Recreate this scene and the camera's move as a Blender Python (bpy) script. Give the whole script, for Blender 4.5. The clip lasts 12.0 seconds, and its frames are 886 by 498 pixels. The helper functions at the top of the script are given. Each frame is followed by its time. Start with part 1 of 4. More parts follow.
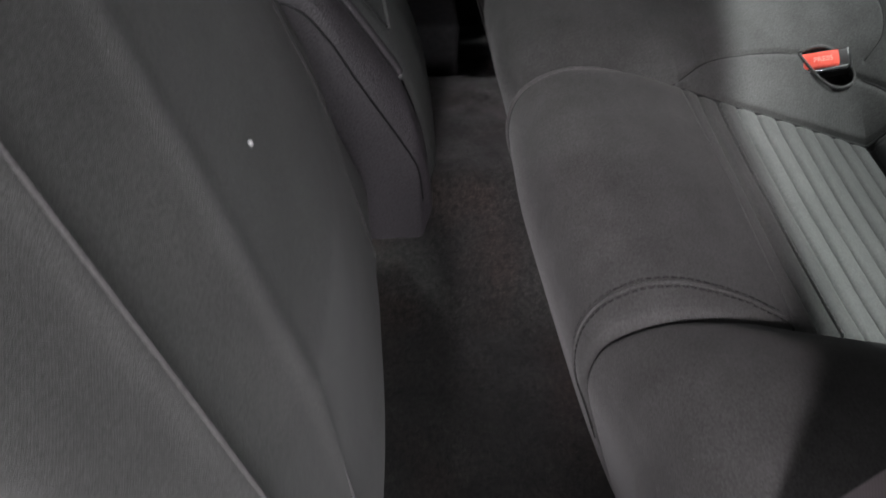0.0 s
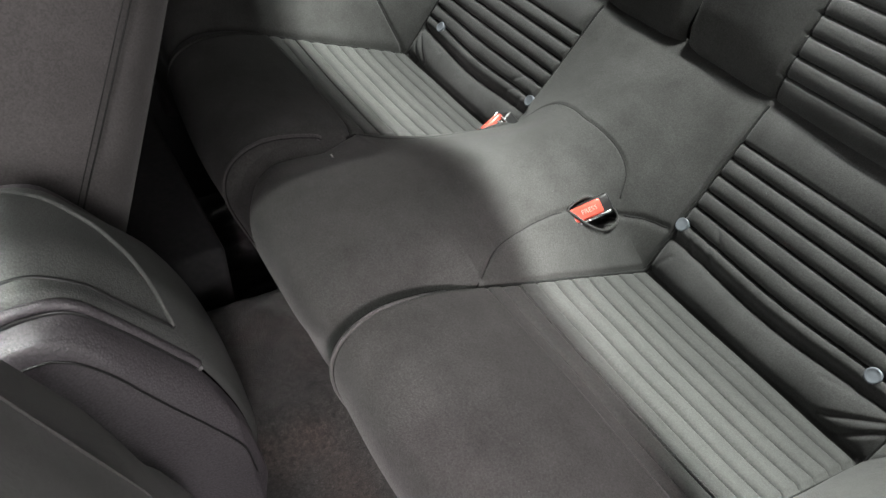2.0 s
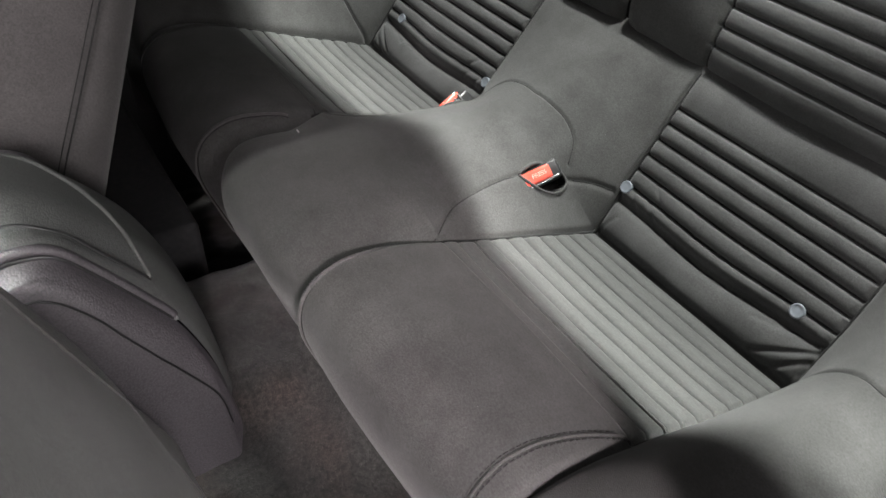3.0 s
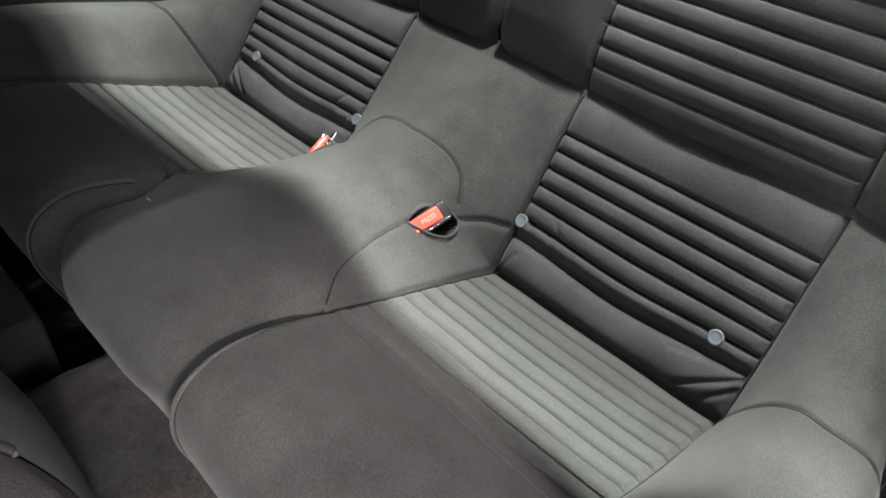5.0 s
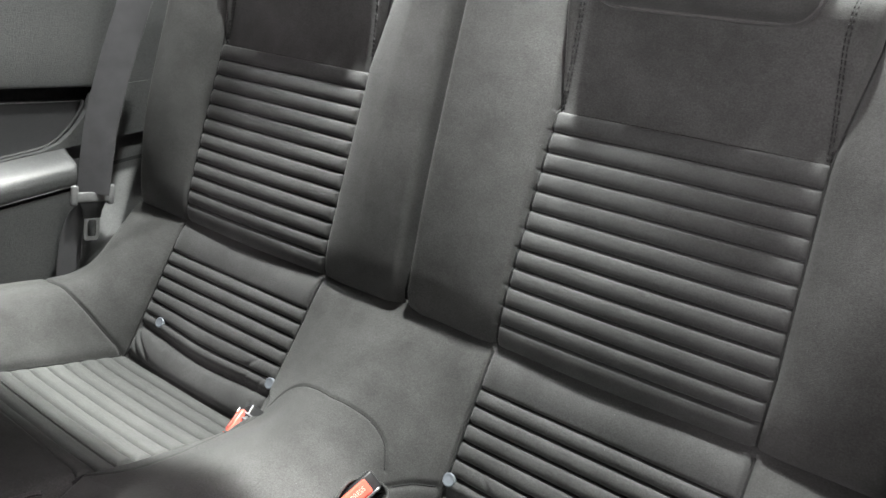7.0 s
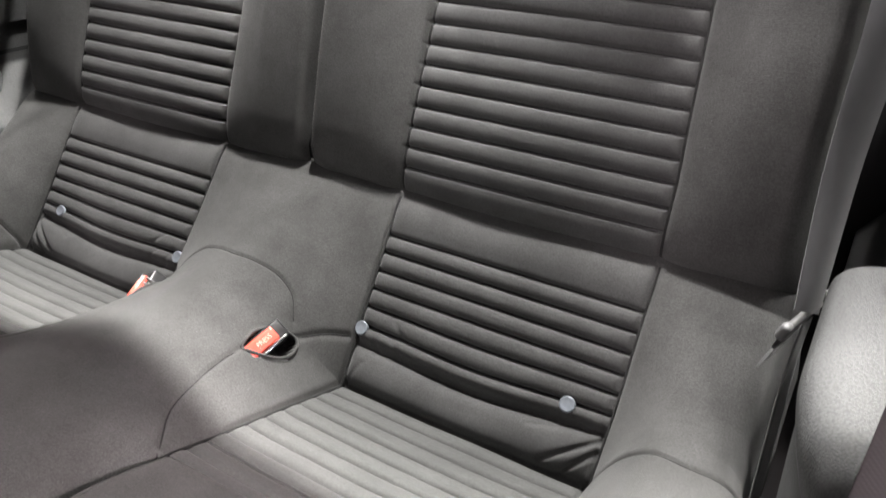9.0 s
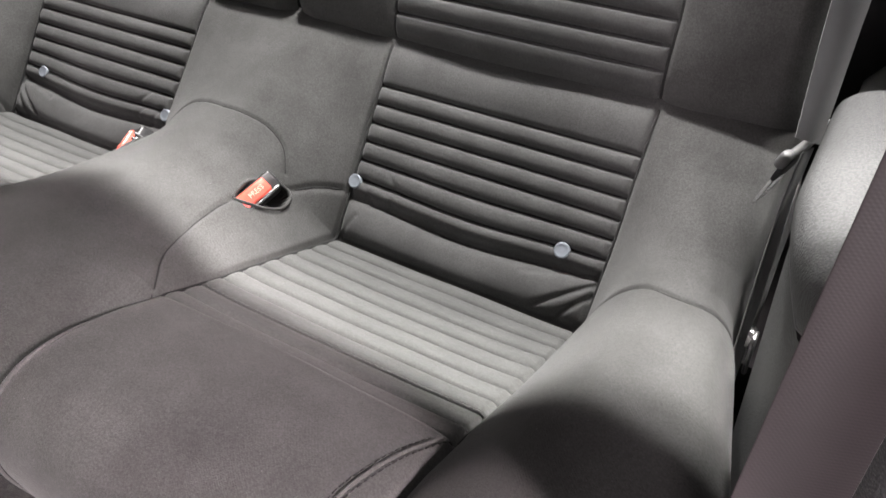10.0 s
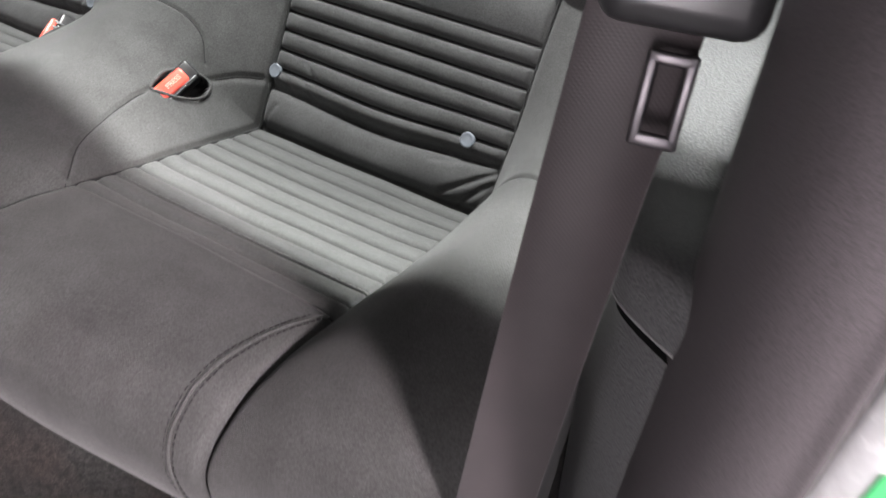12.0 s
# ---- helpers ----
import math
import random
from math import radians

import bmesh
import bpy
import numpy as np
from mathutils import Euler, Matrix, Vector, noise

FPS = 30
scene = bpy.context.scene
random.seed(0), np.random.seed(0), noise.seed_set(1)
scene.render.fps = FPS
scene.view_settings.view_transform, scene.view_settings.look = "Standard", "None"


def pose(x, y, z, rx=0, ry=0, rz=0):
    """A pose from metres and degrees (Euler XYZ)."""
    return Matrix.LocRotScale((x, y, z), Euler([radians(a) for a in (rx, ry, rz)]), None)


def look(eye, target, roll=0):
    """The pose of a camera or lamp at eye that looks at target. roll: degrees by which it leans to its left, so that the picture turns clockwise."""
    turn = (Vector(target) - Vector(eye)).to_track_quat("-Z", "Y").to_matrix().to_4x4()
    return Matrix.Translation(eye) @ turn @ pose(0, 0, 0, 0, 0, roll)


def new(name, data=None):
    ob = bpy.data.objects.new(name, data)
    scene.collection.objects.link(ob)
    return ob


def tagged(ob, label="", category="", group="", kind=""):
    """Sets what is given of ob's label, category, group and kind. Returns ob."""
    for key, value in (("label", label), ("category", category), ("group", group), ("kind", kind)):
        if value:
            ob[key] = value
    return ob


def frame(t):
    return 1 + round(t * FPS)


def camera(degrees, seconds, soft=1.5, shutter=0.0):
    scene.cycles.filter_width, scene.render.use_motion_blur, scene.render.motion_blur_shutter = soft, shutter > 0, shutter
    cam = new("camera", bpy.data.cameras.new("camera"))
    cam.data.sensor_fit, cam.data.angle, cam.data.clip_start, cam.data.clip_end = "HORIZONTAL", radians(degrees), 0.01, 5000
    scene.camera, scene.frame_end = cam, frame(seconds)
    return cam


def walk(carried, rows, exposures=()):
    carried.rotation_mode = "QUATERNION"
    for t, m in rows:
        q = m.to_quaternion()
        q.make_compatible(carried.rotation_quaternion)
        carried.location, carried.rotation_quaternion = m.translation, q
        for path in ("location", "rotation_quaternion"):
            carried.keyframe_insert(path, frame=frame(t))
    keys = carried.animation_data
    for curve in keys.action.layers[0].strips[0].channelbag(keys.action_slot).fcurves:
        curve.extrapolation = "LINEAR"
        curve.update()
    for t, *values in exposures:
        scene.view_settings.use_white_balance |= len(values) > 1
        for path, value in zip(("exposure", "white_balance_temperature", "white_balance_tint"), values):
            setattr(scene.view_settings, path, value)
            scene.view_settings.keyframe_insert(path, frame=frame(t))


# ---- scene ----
cam = camera(61.1, 12.0, shutter=0.28)
PATH = [
    (0, (0.806, -0.576, 0.859), (-0.529, -0.415, -0.622), 2.9),
    (0.2, (0.767, -0.588, 0.865), (-0.578, -0.337, -0.596), 3.6),
    (0.5, (0.696, -0.597, 0.899), (-0.596, -0.179, -0.569), 4.7),
    (1, (0.659, -0.57, 0.929), (-0.632, 0.027, -0.477), 4.2),
    (1.5, (0.646, -0.579, 0.943), (-0.616, 0.145, -0.43), 3.6),
    (2, (0.625, -0.597, 0.955), (-0.635, 0.193, -0.382), 2.7),
    (2.5, (0.648, -0.622, 0.963), (-0.621, 0.2, -0.346), 2.3),
    (3, (0.715, -0.622, 0.949), (-0.541, 0.226, -0.357), 2.4),
    (3.2, (0.724, -0.623, 0.94), (-0.526, 0.229, -0.368), 2.2),
    (5, (0.629, -0.566, 0.926), (-0.459, 0.538, -0.337), 2.9),
    (5.5, (0.599, -0.579, 0.978), (-0.501, 0.613, -0.191), 2.9),
    (6, (0.58, -0.577, 1.019), (-0.557, 0.721, 0.009), 2.5),
    (6.5, (0.573, -0.573, 1.031), (-0.544, 0.826, 0.139), 2.3),
    (7, (0.579, -0.571, 1.027), (-0.471, 0.907, 0.182), 2.1),
    (9, (0.652, -0.561, 0.893), (-0.264, 0.936, -0.067), 0.6),
    (9.5, (0.662, -0.571, 0.855), (-0.218, 0.859, -0.231), 0.3),
    (10, (0.666, -0.571, 0.843), (-0.168, 0.797, -0.354), 0.3),
    (10.5, (0.666, -0.57, 0.827), (-0.117, 0.758, -0.447), 0.7),
    (11, (0.668, -0.529, 0.828), (-0.068, 0.75, -0.521), 0.8),
    (11.5, (0.687, -0.488, 0.845), (-0.014, 0.759, -0.553), 0.9),
    (12, (0.761, -0.546, 0.874), (0.046, 0.656, -0.556), 0.6),
]
walk(cam, [(t, look(eye, target, roll)) for t, eye, target, roll in PATH],
     [(0, -1.3, 6250, 9), (0.5, -0.98, 6350, 9), (1, -0.8, 6450, 7), (1.5, -0.6, 6500, 7), (2, -0.52, 6550, 7), (3, -0.4, 6550, 10), (5, -0.42, 6550, 8), (6, -0.18, 6550, 10), (7.2, 0.03, 6500, 10), (9, 0.0, 6700, 16), (10.5, 0.12, 6650, 17), (11.5, -0.13, 6450, 13), (12, -0.12, 6450, 13)])

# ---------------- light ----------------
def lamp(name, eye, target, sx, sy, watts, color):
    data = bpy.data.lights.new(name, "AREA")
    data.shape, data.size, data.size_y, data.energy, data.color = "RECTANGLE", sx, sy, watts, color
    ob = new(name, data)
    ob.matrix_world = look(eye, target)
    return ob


world = bpy.data.worlds.new("showroom")
scene.world = world
world.use_nodes = True
bg = world.node_tree.nodes["Background"]
bg.inputs["Color"].default_value = (1.0, 0.955, 0.965, 1)
bg.inputs["Strength"].default_value = 0.35

# ceiling spots of the showroom above the car, shining in through the rear glass
for lx, ly, w in ((-0.95, 0.74, 62), (0.1, 0.68, 185), (1.05, 0.62, 58)):
    lamp("unseen_spot", (lx, ly, 3.25), (lx * 0.2, 0.0, 0.4), 0.09, 0.07, w, (0.97, 1.0, 0.96))
# added strip lamp with no known source: its narrow beam makes the bright band across the seats
strip = lamp("band_fill", (0.0, 0.72, 3.25), (0.0, -0.145, 0.42), 2.2, 0.08, 3.3, (0.97, 1.0, 0.95))
strip.data.spread = radians(5.5)
# unseen broad fill lights, added in front of the car and beside the open door
lamp("fill_light", (-0.5, -4.0, 1.45), (0, 0, 0.9), 1.8, 0.9, 80, (0.98, 1.0, 0.98))
lamp("fill_light", (2.4, -0.1, 1.0), (0.5, -0.6, 0.5), 1.2, 0.8, 95, (1.0, 0.95, 0.96))
lamp("fill_light", (1.2, -2.6, 1.25), (0.75, -0.4, 0.7), 0.5, 0.8, 70, (1.0, 0.92, 0.95))


def spot(eye, target, degrees, watts, color, blend=0.5, size=0.07):
    data = bpy.data.lights.new("unseen_spot", "SPOT")
    data.energy, data.color, data.spot_size, data.spot_blend, data.shadow_soft_size = watts, color, math.radians(degrees), blend, size
    ob = new("unseen_spot", data)
    ob.matrix_world = look(eye, target)
    return ob


# unseen narrow spots, added to brighten single places: through the windscreen on the hump, on the console lid, down
# between the backrests, and in through the open door
spot((-0.05, -2.70, 3.25), (0.0, -0.36, 0.43), 13, 420, (0.97, 1.0, 0.95), 0.8)
spot((0.0, -1.70, 3.40), (-0.03, -0.82, 0.54), 9, 5600, (0.97, 1.0, 0.97), 0.5, 0.25)
for x in (-0.22, 0.20):
    spot((x, 0.42, 3.40), (x, 0.37, 0.92), 10, 1550, (0.97, 1.0, 0.97), 0.9)
spot((1.9, -0.95, 1.6), (0.38, -0.36, 0.40), 16, 650, (1.0, 0.90, 0.92), 1.0, 0.15)


# ---------------- materials ----------------
def mat(name):
    m = bpy.data.materials.new(name)
    m.use_nodes = True
    nt = m.node_tree
    return m, nt, nt.nodes["Principled BSDF"]


def node(nt, kind, **kw):
    n = nt.nodes.new(kind)
    for k, v in kw.items():
        n.inputs[k.replace("_", " ")].default_value = v
    return n


def coords(nt):
    return nt.nodes.new("ShaderNodeTexCoord").outputs["Object"]


def ramp(nt, fac, a, b, lo=0.3, hi=0.7):
    r = nt.nodes.new("ShaderNodeValToRGB")
    r.color_ramp.elements[0].position, r.color_ramp.elements[1].position = lo, hi
    r.color_ramp.elements[0].color, r.color_ramp.elements[1].color = (*a, 1), (*b, 1)
    nt.links.new(fac, r.inputs["Fac"])
    return r.outputs["Color"]


def mixed(nt, kind, fac, a, b):
    m = nt.nodes.new("ShaderNodeMix")
    m.data_type, m.blend_type = "RGBA", kind
    m.inputs["Factor"].default_value = fac
    nt.links.new(a, m.inputs["A"])
    nt.links.new(b, m.inputs["B"])
    return m.outputs["Result"]


def bumped(nt, shader, *layers):
    last = None
    for height, strength, distance in layers:
        b = nt.nodes.new("ShaderNodeBump")
        b.inputs["Strength"].default_value, b.inputs["Distance"].default_value = strength, distance
        nt.links.new(height, b.inputs["Height"])
        if last:
            nt.links.new(last, b.inputs["Normal"])
        last = b.outputs["Normal"]
    nt.links.new(last, shader.inputs["Normal"])


def cloth(name, dark, light, weave=1500.0, rough=0.82, sheen=0.12, fine=0.5):
    """Woven seat cloth: twill rows, mottled wear, a little lint."""
    m, nt, sh = mat(name)
    co = coords(nt)
    big = node(nt, "ShaderNodeTexNoise", Scale=16.0, Detail=7.0, Roughness=0.62)
    mid = node(nt, "ShaderNodeTexNoise", Scale=520.0, Detail=2.0)
    rows = nt.nodes.new("ShaderNodeTexWave")
    rows.wave_type, rows.bands_direction = "BANDS", "DIAGONAL"
    rows.inputs["Scale"].default_value, rows.inputs["Distortion"].default_value = weave / 6.3, 1.2
    rows.inputs["Detail"].default_value, rows.inputs["Detail Scale"].default_value = 1.0, 2.0
    cells = node(nt, "ShaderNodeTexVoronoi", Scale=weave * 0.55)
    lint = node(nt, "ShaderNodeTexVoronoi", Scale=55.0)
    for n in (big, mid, rows, cells, lint):
        nt.links.new(co, n.inputs["Vector"])
    base = ramp(nt, big.outputs["Fac"], dark, light, 0.3, 0.7)
    grain = ramp(nt, mid.outputs["Fac"], (0.80, 0.80, 0.80), (1.2, 1.2, 1.2), 0.3, 0.7)
    thread = ramp(nt, cells.outputs["Distance"], (1.2, 1.2, 1.2), (0.75, 0.75, 0.75), 0.1, 0.7)
    col = mixed(nt, "MULTIPLY", 1.0, base, grain)
    col = mixed(nt, "MULTIPLY", fine, col, thread)
    speck = ramp(nt, lint.outputs["Distance"], (0.3, 0.3, 0.3), (0, 0, 0), 0.012, 0.03)
    col = mixed(nt, "ADD", 0.35, col, speck)
    nt.links.new(col, sh.inputs["Base Color"])
    sh.inputs["Roughness"].default_value = rough
    sh.inputs["Sheen Weight"].default_value = sheen
    sh.inputs["Sheen Roughness"].default_value = 0.5
    sh.inputs["Specular IOR Level"].default_value = 0.25
    bumped(nt, sh, (big.outputs["Fac"], 0.06, 0.003), (cells.outputs["Distance"], 0.35, 0.0006), (rows.outputs["Fac"], 0.12, 0.0004))
    return m


def plastic(name, dark, light, rough=0.45, grain=900.0, depth=0.5, spec=0.5):
    """Grained moulded plastic."""
    m, nt, sh = mat(name)
    co = coords(nt)
    big = node(nt, "ShaderNodeTexNoise", Scale=7.0, Detail=5.0)
    leather = node(nt, "ShaderNodeTexVoronoi", Scale=grain)
    leather.feature = "SMOOTH_F1"
    for n in (big, leather):
        nt.links.new(co, n.inputs["Vector"])
    pits = ramp(nt, leather.outputs["Distance"], (1.22, 1.22, 1.22), (0.68, 0.68, 0.68), 0.1, 0.65)
    nt.links.new(mixed(nt, "MULTIPLY", 1.0, ramp(nt, big.outputs["Fac"], dark, light), pits), sh.inputs["Base Color"])
    nt.links.new(ramp(nt, big.outputs["Fac"], (rough - 0.06,) * 3, (rough + 0.08,) * 3), sh.inputs["Roughness"])
    sh.inputs["Specular IOR Level"].default_value = spec
    bumped(nt, sh, (leather.outputs["Distance"], depth, 0.0009))
    return m


def webbing(name, dark, light):
    """Belt strap: fine cross rows."""
    m, nt, sh = mat(name)
    co = coords(nt)
    rows = nt.nodes.new("ShaderNodeTexWave")
    rows.bands_direction = "Z"
    rows.inputs["Scale"].default_value, rows.inputs["Distortion"].default_value = 210.0, 1.0
    big = node(nt, "ShaderNodeTexNoise", Scale=30.0, Detail=4.0)
    for n in (rows, big):
        nt.links.new(co, n.inputs["Vector"])
    cross = nt.nodes.new("ShaderNodeTexWave")
    cross.bands_direction = "DIAGONAL"
    cross.inputs["Scale"].default_value, cross.inputs["Distortion"].default_value = 240.0, 1.0
    nt.links.new(co, cross.inputs["Vector"])
    col = ramp(nt, big.outputs["Fac"], dark, light)
    for w in (rows, cross):
        col = mixed(nt, "MULTIPLY", 1.0, col, ramp(nt, w.outputs["Fac"], (0.92, 0.92, 0.92), (1.07, 1.07, 1.07), 0.1, 0.9))
    nt.links.new(col, sh.inputs["Base Color"])
    sh.inputs["Roughness"].default_value, sh.inputs["Sheen Weight"].default_value = 0.6, 0.2
    bumped(nt, sh, (rows.outputs["Fac"], 0.08, 0.0005), (cross.outputs["Fac"], 0.08, 0.0005))
    return m


def plain(name, col, rough=0.5, metal=0.0):
    m, nt, sh = mat(name)
    co = coords(nt)
    n = node(nt, "ShaderNodeTexNoise", Scale=120.0, Detail=3.0)
    nt.links.new(co, n.inputs["Vector"])
    lo, hi = [c * 0.88 for c in col], [min(1.0, c * 1.1) for c in col]
    nt.links.new(ramp(nt, n.outputs["Fac"], lo, hi), sh.inputs["Base Color"])
    nt.links.new(ramp(nt, n.outputs["Fac"], (rough * 0.85,) * 3, (min(1, rough * 1.15),) * 3), sh.inputs["Roughness"])
    sh.inputs["Metallic"].default_value = metal
    return m


def carpet_material():
    m, nt, sh = mat("carpet_pile")
    co = coords(nt)
    big = node(nt, "ShaderNodeTexNoise", Scale=13.0, Detail=7.0, Roughness=0.72)
    tuft = node(nt, "ShaderNodeTexNoise", Scale=150.0, Detail=5.0, Roughness=0.75)
    fib = node(nt, "ShaderNodeTexNoise", Scale=800.0, Detail=3.0)
    rust = node(nt, "ShaderNodeTexNoise", Scale=9.0, Detail=3.0)
    for n in (big, tuft, fib, rust):
        nt.links.new(co, n.inputs["Vector"])
    base = ramp(nt, big.outputs["Fac"], (0.008, 0.008, 0.008), (0.025, 0.0238, 0.0233), 0.36, 0.68)
    tint = ramp(nt, rust.outputs["Fac"], (1.0, 1.0, 1.0), (1.22, 0.97, 0.90), 0.45, 0.62)
    clump = ramp(nt, tuft.outputs["Fac"], (0.25, 0.25, 0.25), (1.7, 1.7, 1.7), 0.36, 0.64)
    grain = ramp(nt, fib.outputs["Fac"], (0.35, 0.35, 0.35), (1.7, 1.65, 1.6), 0.34, 0.66)
    col = mixed(nt, "MULTIPLY", 1.0, base, tint)
    col = mixed(nt, "MULTIPLY", 1.0, col, clump)
    nt.links.new(mixed(nt, "MULTIPLY", 1.0, col, grain), sh.inputs["Base Color"])
    sh.inputs["Roughness"].default_value, sh.inputs["Sheen Weight"].default_value = 0.95, 0.25
    bumped(nt, sh, (tuft.outputs["Fac"], 0.5, 0.003), (fib.outputs["Fac"], 0.5, 0.0015))
    return m


DARK = cloth("black_seat_cloth", (0.043, 0.043, 0.042), (0.070, 0.070, 0.069))
RIB = cloth("charcoal_rib_cloth", (0.060, 0.061, 0.060), (0.080, 0.081, 0.079), fine=0.25)
FLUTE = cloth("fluted_black_cloth", (0.043, 0.043, 0.043), (0.068, 0.068, 0.068))
FRONTC = cloth("front_seat_cloth", (0.064, 0.065, 0.063), (0.086, 0.087, 0.084), weave=3200)
# the same front seat cloth, lighter and warmer for the light on the passenger seat
FRONTC_LIT = cloth("front_seat_cloth_lit", (0.078, 0.073, 0.073), (0.102, 0.096, 0.095), weave=3200)
PIPE = cloth("piping_cloth", (0.075, 0.073, 0.073), (0.095, 0.092, 0.092))
THREAD = plain("black_thread", (0.009, 0.009, 0.009), 0.8)
TRIM = plastic("grained_black_trim", (0.070, 0.071, 0.072), (0.092, 0.093, 0.094), 0.48, 650, 0.6)
INSET = plastic("smooth_inset_plastic", (0.045, 0.045, 0.047), (0.056, 0.056, 0.058), 0.45, 1400, 0.2)
TRIM_DARK = plastic("matt_black_trim", (0.022, 0.022, 0.024), (0.03, 0.03, 0.031), 0.55, 900, 0.3)
LEATHER = plastic("console_leatherette", (0.072, 0.075, 0.073), (0.096, 0.099, 0.097), 0.43, 700, 0.45, 0.6)
GRAINED = plastic("coarse_leatherette", (0.060, 0.053, 0.060), (0.080, 0.071, 0.080), 0.52, 480, 0.7, 0.9)
STRAP = webbing("grey_webbing", (0.046, 0.045, 0.049), (0.066, 0.065, 0.070))
STRAP_B = webbing("brown_webbing", (0.020, 0.0156, 0.0168), (0.029, 0.0225, 0.024))
RED = plain("red_button", (0.85, 0.12, 0.085), 0.22)
PINK = plain("pink_print", (0.85, 0.38, 0.32), 0.4)
BLACK = plain("black_plastic", (0.02, 0.02, 0.021), 0.35)
GREYP = plain("grey_plastic", (0.17, 0.17, 0.172), 0.4)
CHROME = plain("bright_steel", (0.72, 0.72, 0.73), 0.2, 1.0)
STEEL = plain("dark_steel", (0.10, 0.095, 0.10), 0.42, 1.0)
PILLAR = plastic("pillar_plastic", (0.058, 0.051, 0.0545), (0.074, 0.065, 0.0695), 0.5, 1400, 0.10)
STUD = plain("grey_stud", (0.20, 0.22, 0.25), 0.38, 0.2)
PAINT = plain("white_paint", (0.7, 0.7, 0.7), 0.25)
GREEN = plain("green_print", (0.10, 0.62, 0.22), 0.5)
YELLOW = plain("yellow_print", (0.75, 0.62, 0.06), 0.5)
HEADLINE = plain("grey_headlining", (0.35, 0.34, 0.33), 0.9)
SHOWFLOOR = plain("showroom_floor", (0.16, 0.155, 0.15), 0.4)
# near black that puts shade into the colour of recesses and the footwell
SHADE_BLACK = plain("shade_black", (0.010, 0.010, 0.011), 0.95)
CARPET = carpet_material()


# ---------------- mesh helpers ----------------
def thing(name, label, category, at=(0, 0, 0), group="", kind=""):
    ob = new(name)
    ob.location = at
    ob.empty_display_size = 0.05
    return tagged(ob, label, category, group, kind)


def mesh_of(name, verts, faces, material, smooth=True):
    me = bpy.data.meshes.new(name)
    me.from_pydata([tuple(map(float, v)) for v in verts], [], [tuple(map(int, f)) for f in faces])
    me.materials.append(material)
    if smooth:
        me.polygons.foreach_set("use_smooth", [True] * len(me.polygons))
    me.update()
    return me


def raw(name, verts, faces, material, parent=None, label="", smooth=True):
    """Links verts and faces (in world metres) as one mesh, under a thing or a part."""
    off = Vector((0, 0, 0))
    p = parent
    while p is not None:
        off += p.location
        p = p.parent
    verts = np.asarray(verts, float) - np.array(off)
    ob = new(name, mesh_of(name, verts, faces, material, smooth))
    if parent is not None:
        ob.parent = parent
    if label:
        tagged(ob, label)
    return ob


def part(name, bm, material, parent=None, label="", smooth=True):
    bmesh.ops.recalc_face_normals(bm, faces=bm.faces)
    bm.verts.index_update()
    v = [tuple(x.co) for x in bm.verts]
    f = [[x.index for x in face.verts] for face in bm.faces]
    bm.free()
    return raw(name, v, f, material, parent, label, smooth)


def sheet(P, keep=None):
    """Verts and faces of a grid of points P[rows, cols, 3]; keep: a mask of the cells."""
    r, c = P.shape[:2]
    idx = np.arange(r * c).reshape(r, c)
    q = np.stack([idx[:-1, :-1], idx[:-1, 1:], idx[1:, 1:], idx[1:, :-1]], -1)
    q = q.reshape(-1, 4) if keep is None else q[keep]
    used, inv = np.unique(q, return_inverse=True)
    return P.reshape(-1, 3)[used], inv.reshape(-1, 4)


def normals(P):
    du, dv = np.gradient(P, axis=1), np.gradient(P, axis=0)
    n = np.cross(du, dv)
    return n / (np.linalg.norm(n, axis=-1, keepdims=True) + 1e-12)


def near_line(x, y, pts):
    """Distance of the points (x, y) from a polyline."""
    best = np.full(np.shape(x), 9.0)
    for (ax, ay), (bx, by) in zip(pts[:-1], pts[1:]):
        dx, dy = bx - ax, by - ay
        k = np.clip(((x - ax) * dx + (y - ay) * dy) / (dx * dx + dy * dy + 1e-12), 0, 1)
        best = np.minimum(best, np.hypot(x - ax - k * dx, y - ay - k * dy))
    return best


def spline(pts, n):
    """A smooth curve through pts (Catmull-Rom), n points to each stretch."""
    p = np.asarray(pts, float)
    p = np.vstack([2 * p[0] - p[1], p, 2 * p[-1] - p[-2]])
    out = []
    for i in range(1, len(p) - 2):
        t = np.linspace(0, 1, n, endpoint=False)[:, None]
        a, b, c, d = p[i - 1 : i + 3]
        out.append(0.5 * (2 * b + (c - a) * t + (2 * a - 5 * b + 4 * c - d) * t**2 + (3 * b - a - 3 * c + d) * t**3))
    return np.vstack(out + [p[-2:-1]])


def tube(pts, r, sides=6):
    """A tube along pts: verts, faces."""
    p = np.asarray(pts, float)
    tang = np.gradient(p, axis=0)
    tang /= np.linalg.norm(tang, axis=1, keepdims=True) + 1e-12
    ref = np.array([0.31, 0.2, 0.93])
    a = np.cross(tang, ref)
    a /= np.linalg.norm(a, axis=1, keepdims=True) + 1e-12
    b = np.cross(tang, a)
    ang = np.linspace(0, 2 * math.pi, sides, endpoint=False)
    ring = p[:, None] + r * (np.cos(ang)[None, :, None] * a[:, None] + np.sin(ang)[None, :, None] * b[:, None])
    n = len(p)
    f = [(i * sides + j, i * sides + (j + 1) % sides, (i + 1) * sides + (j + 1) % sides, (i + 1) * sides + j) for i in range(n - 1) for j in range(sides)]
    f += [tuple(range(sides))[::-1], tuple((n - 1) * sides + j for j in range(sides))]
    return ring.reshape(-1, 3), f


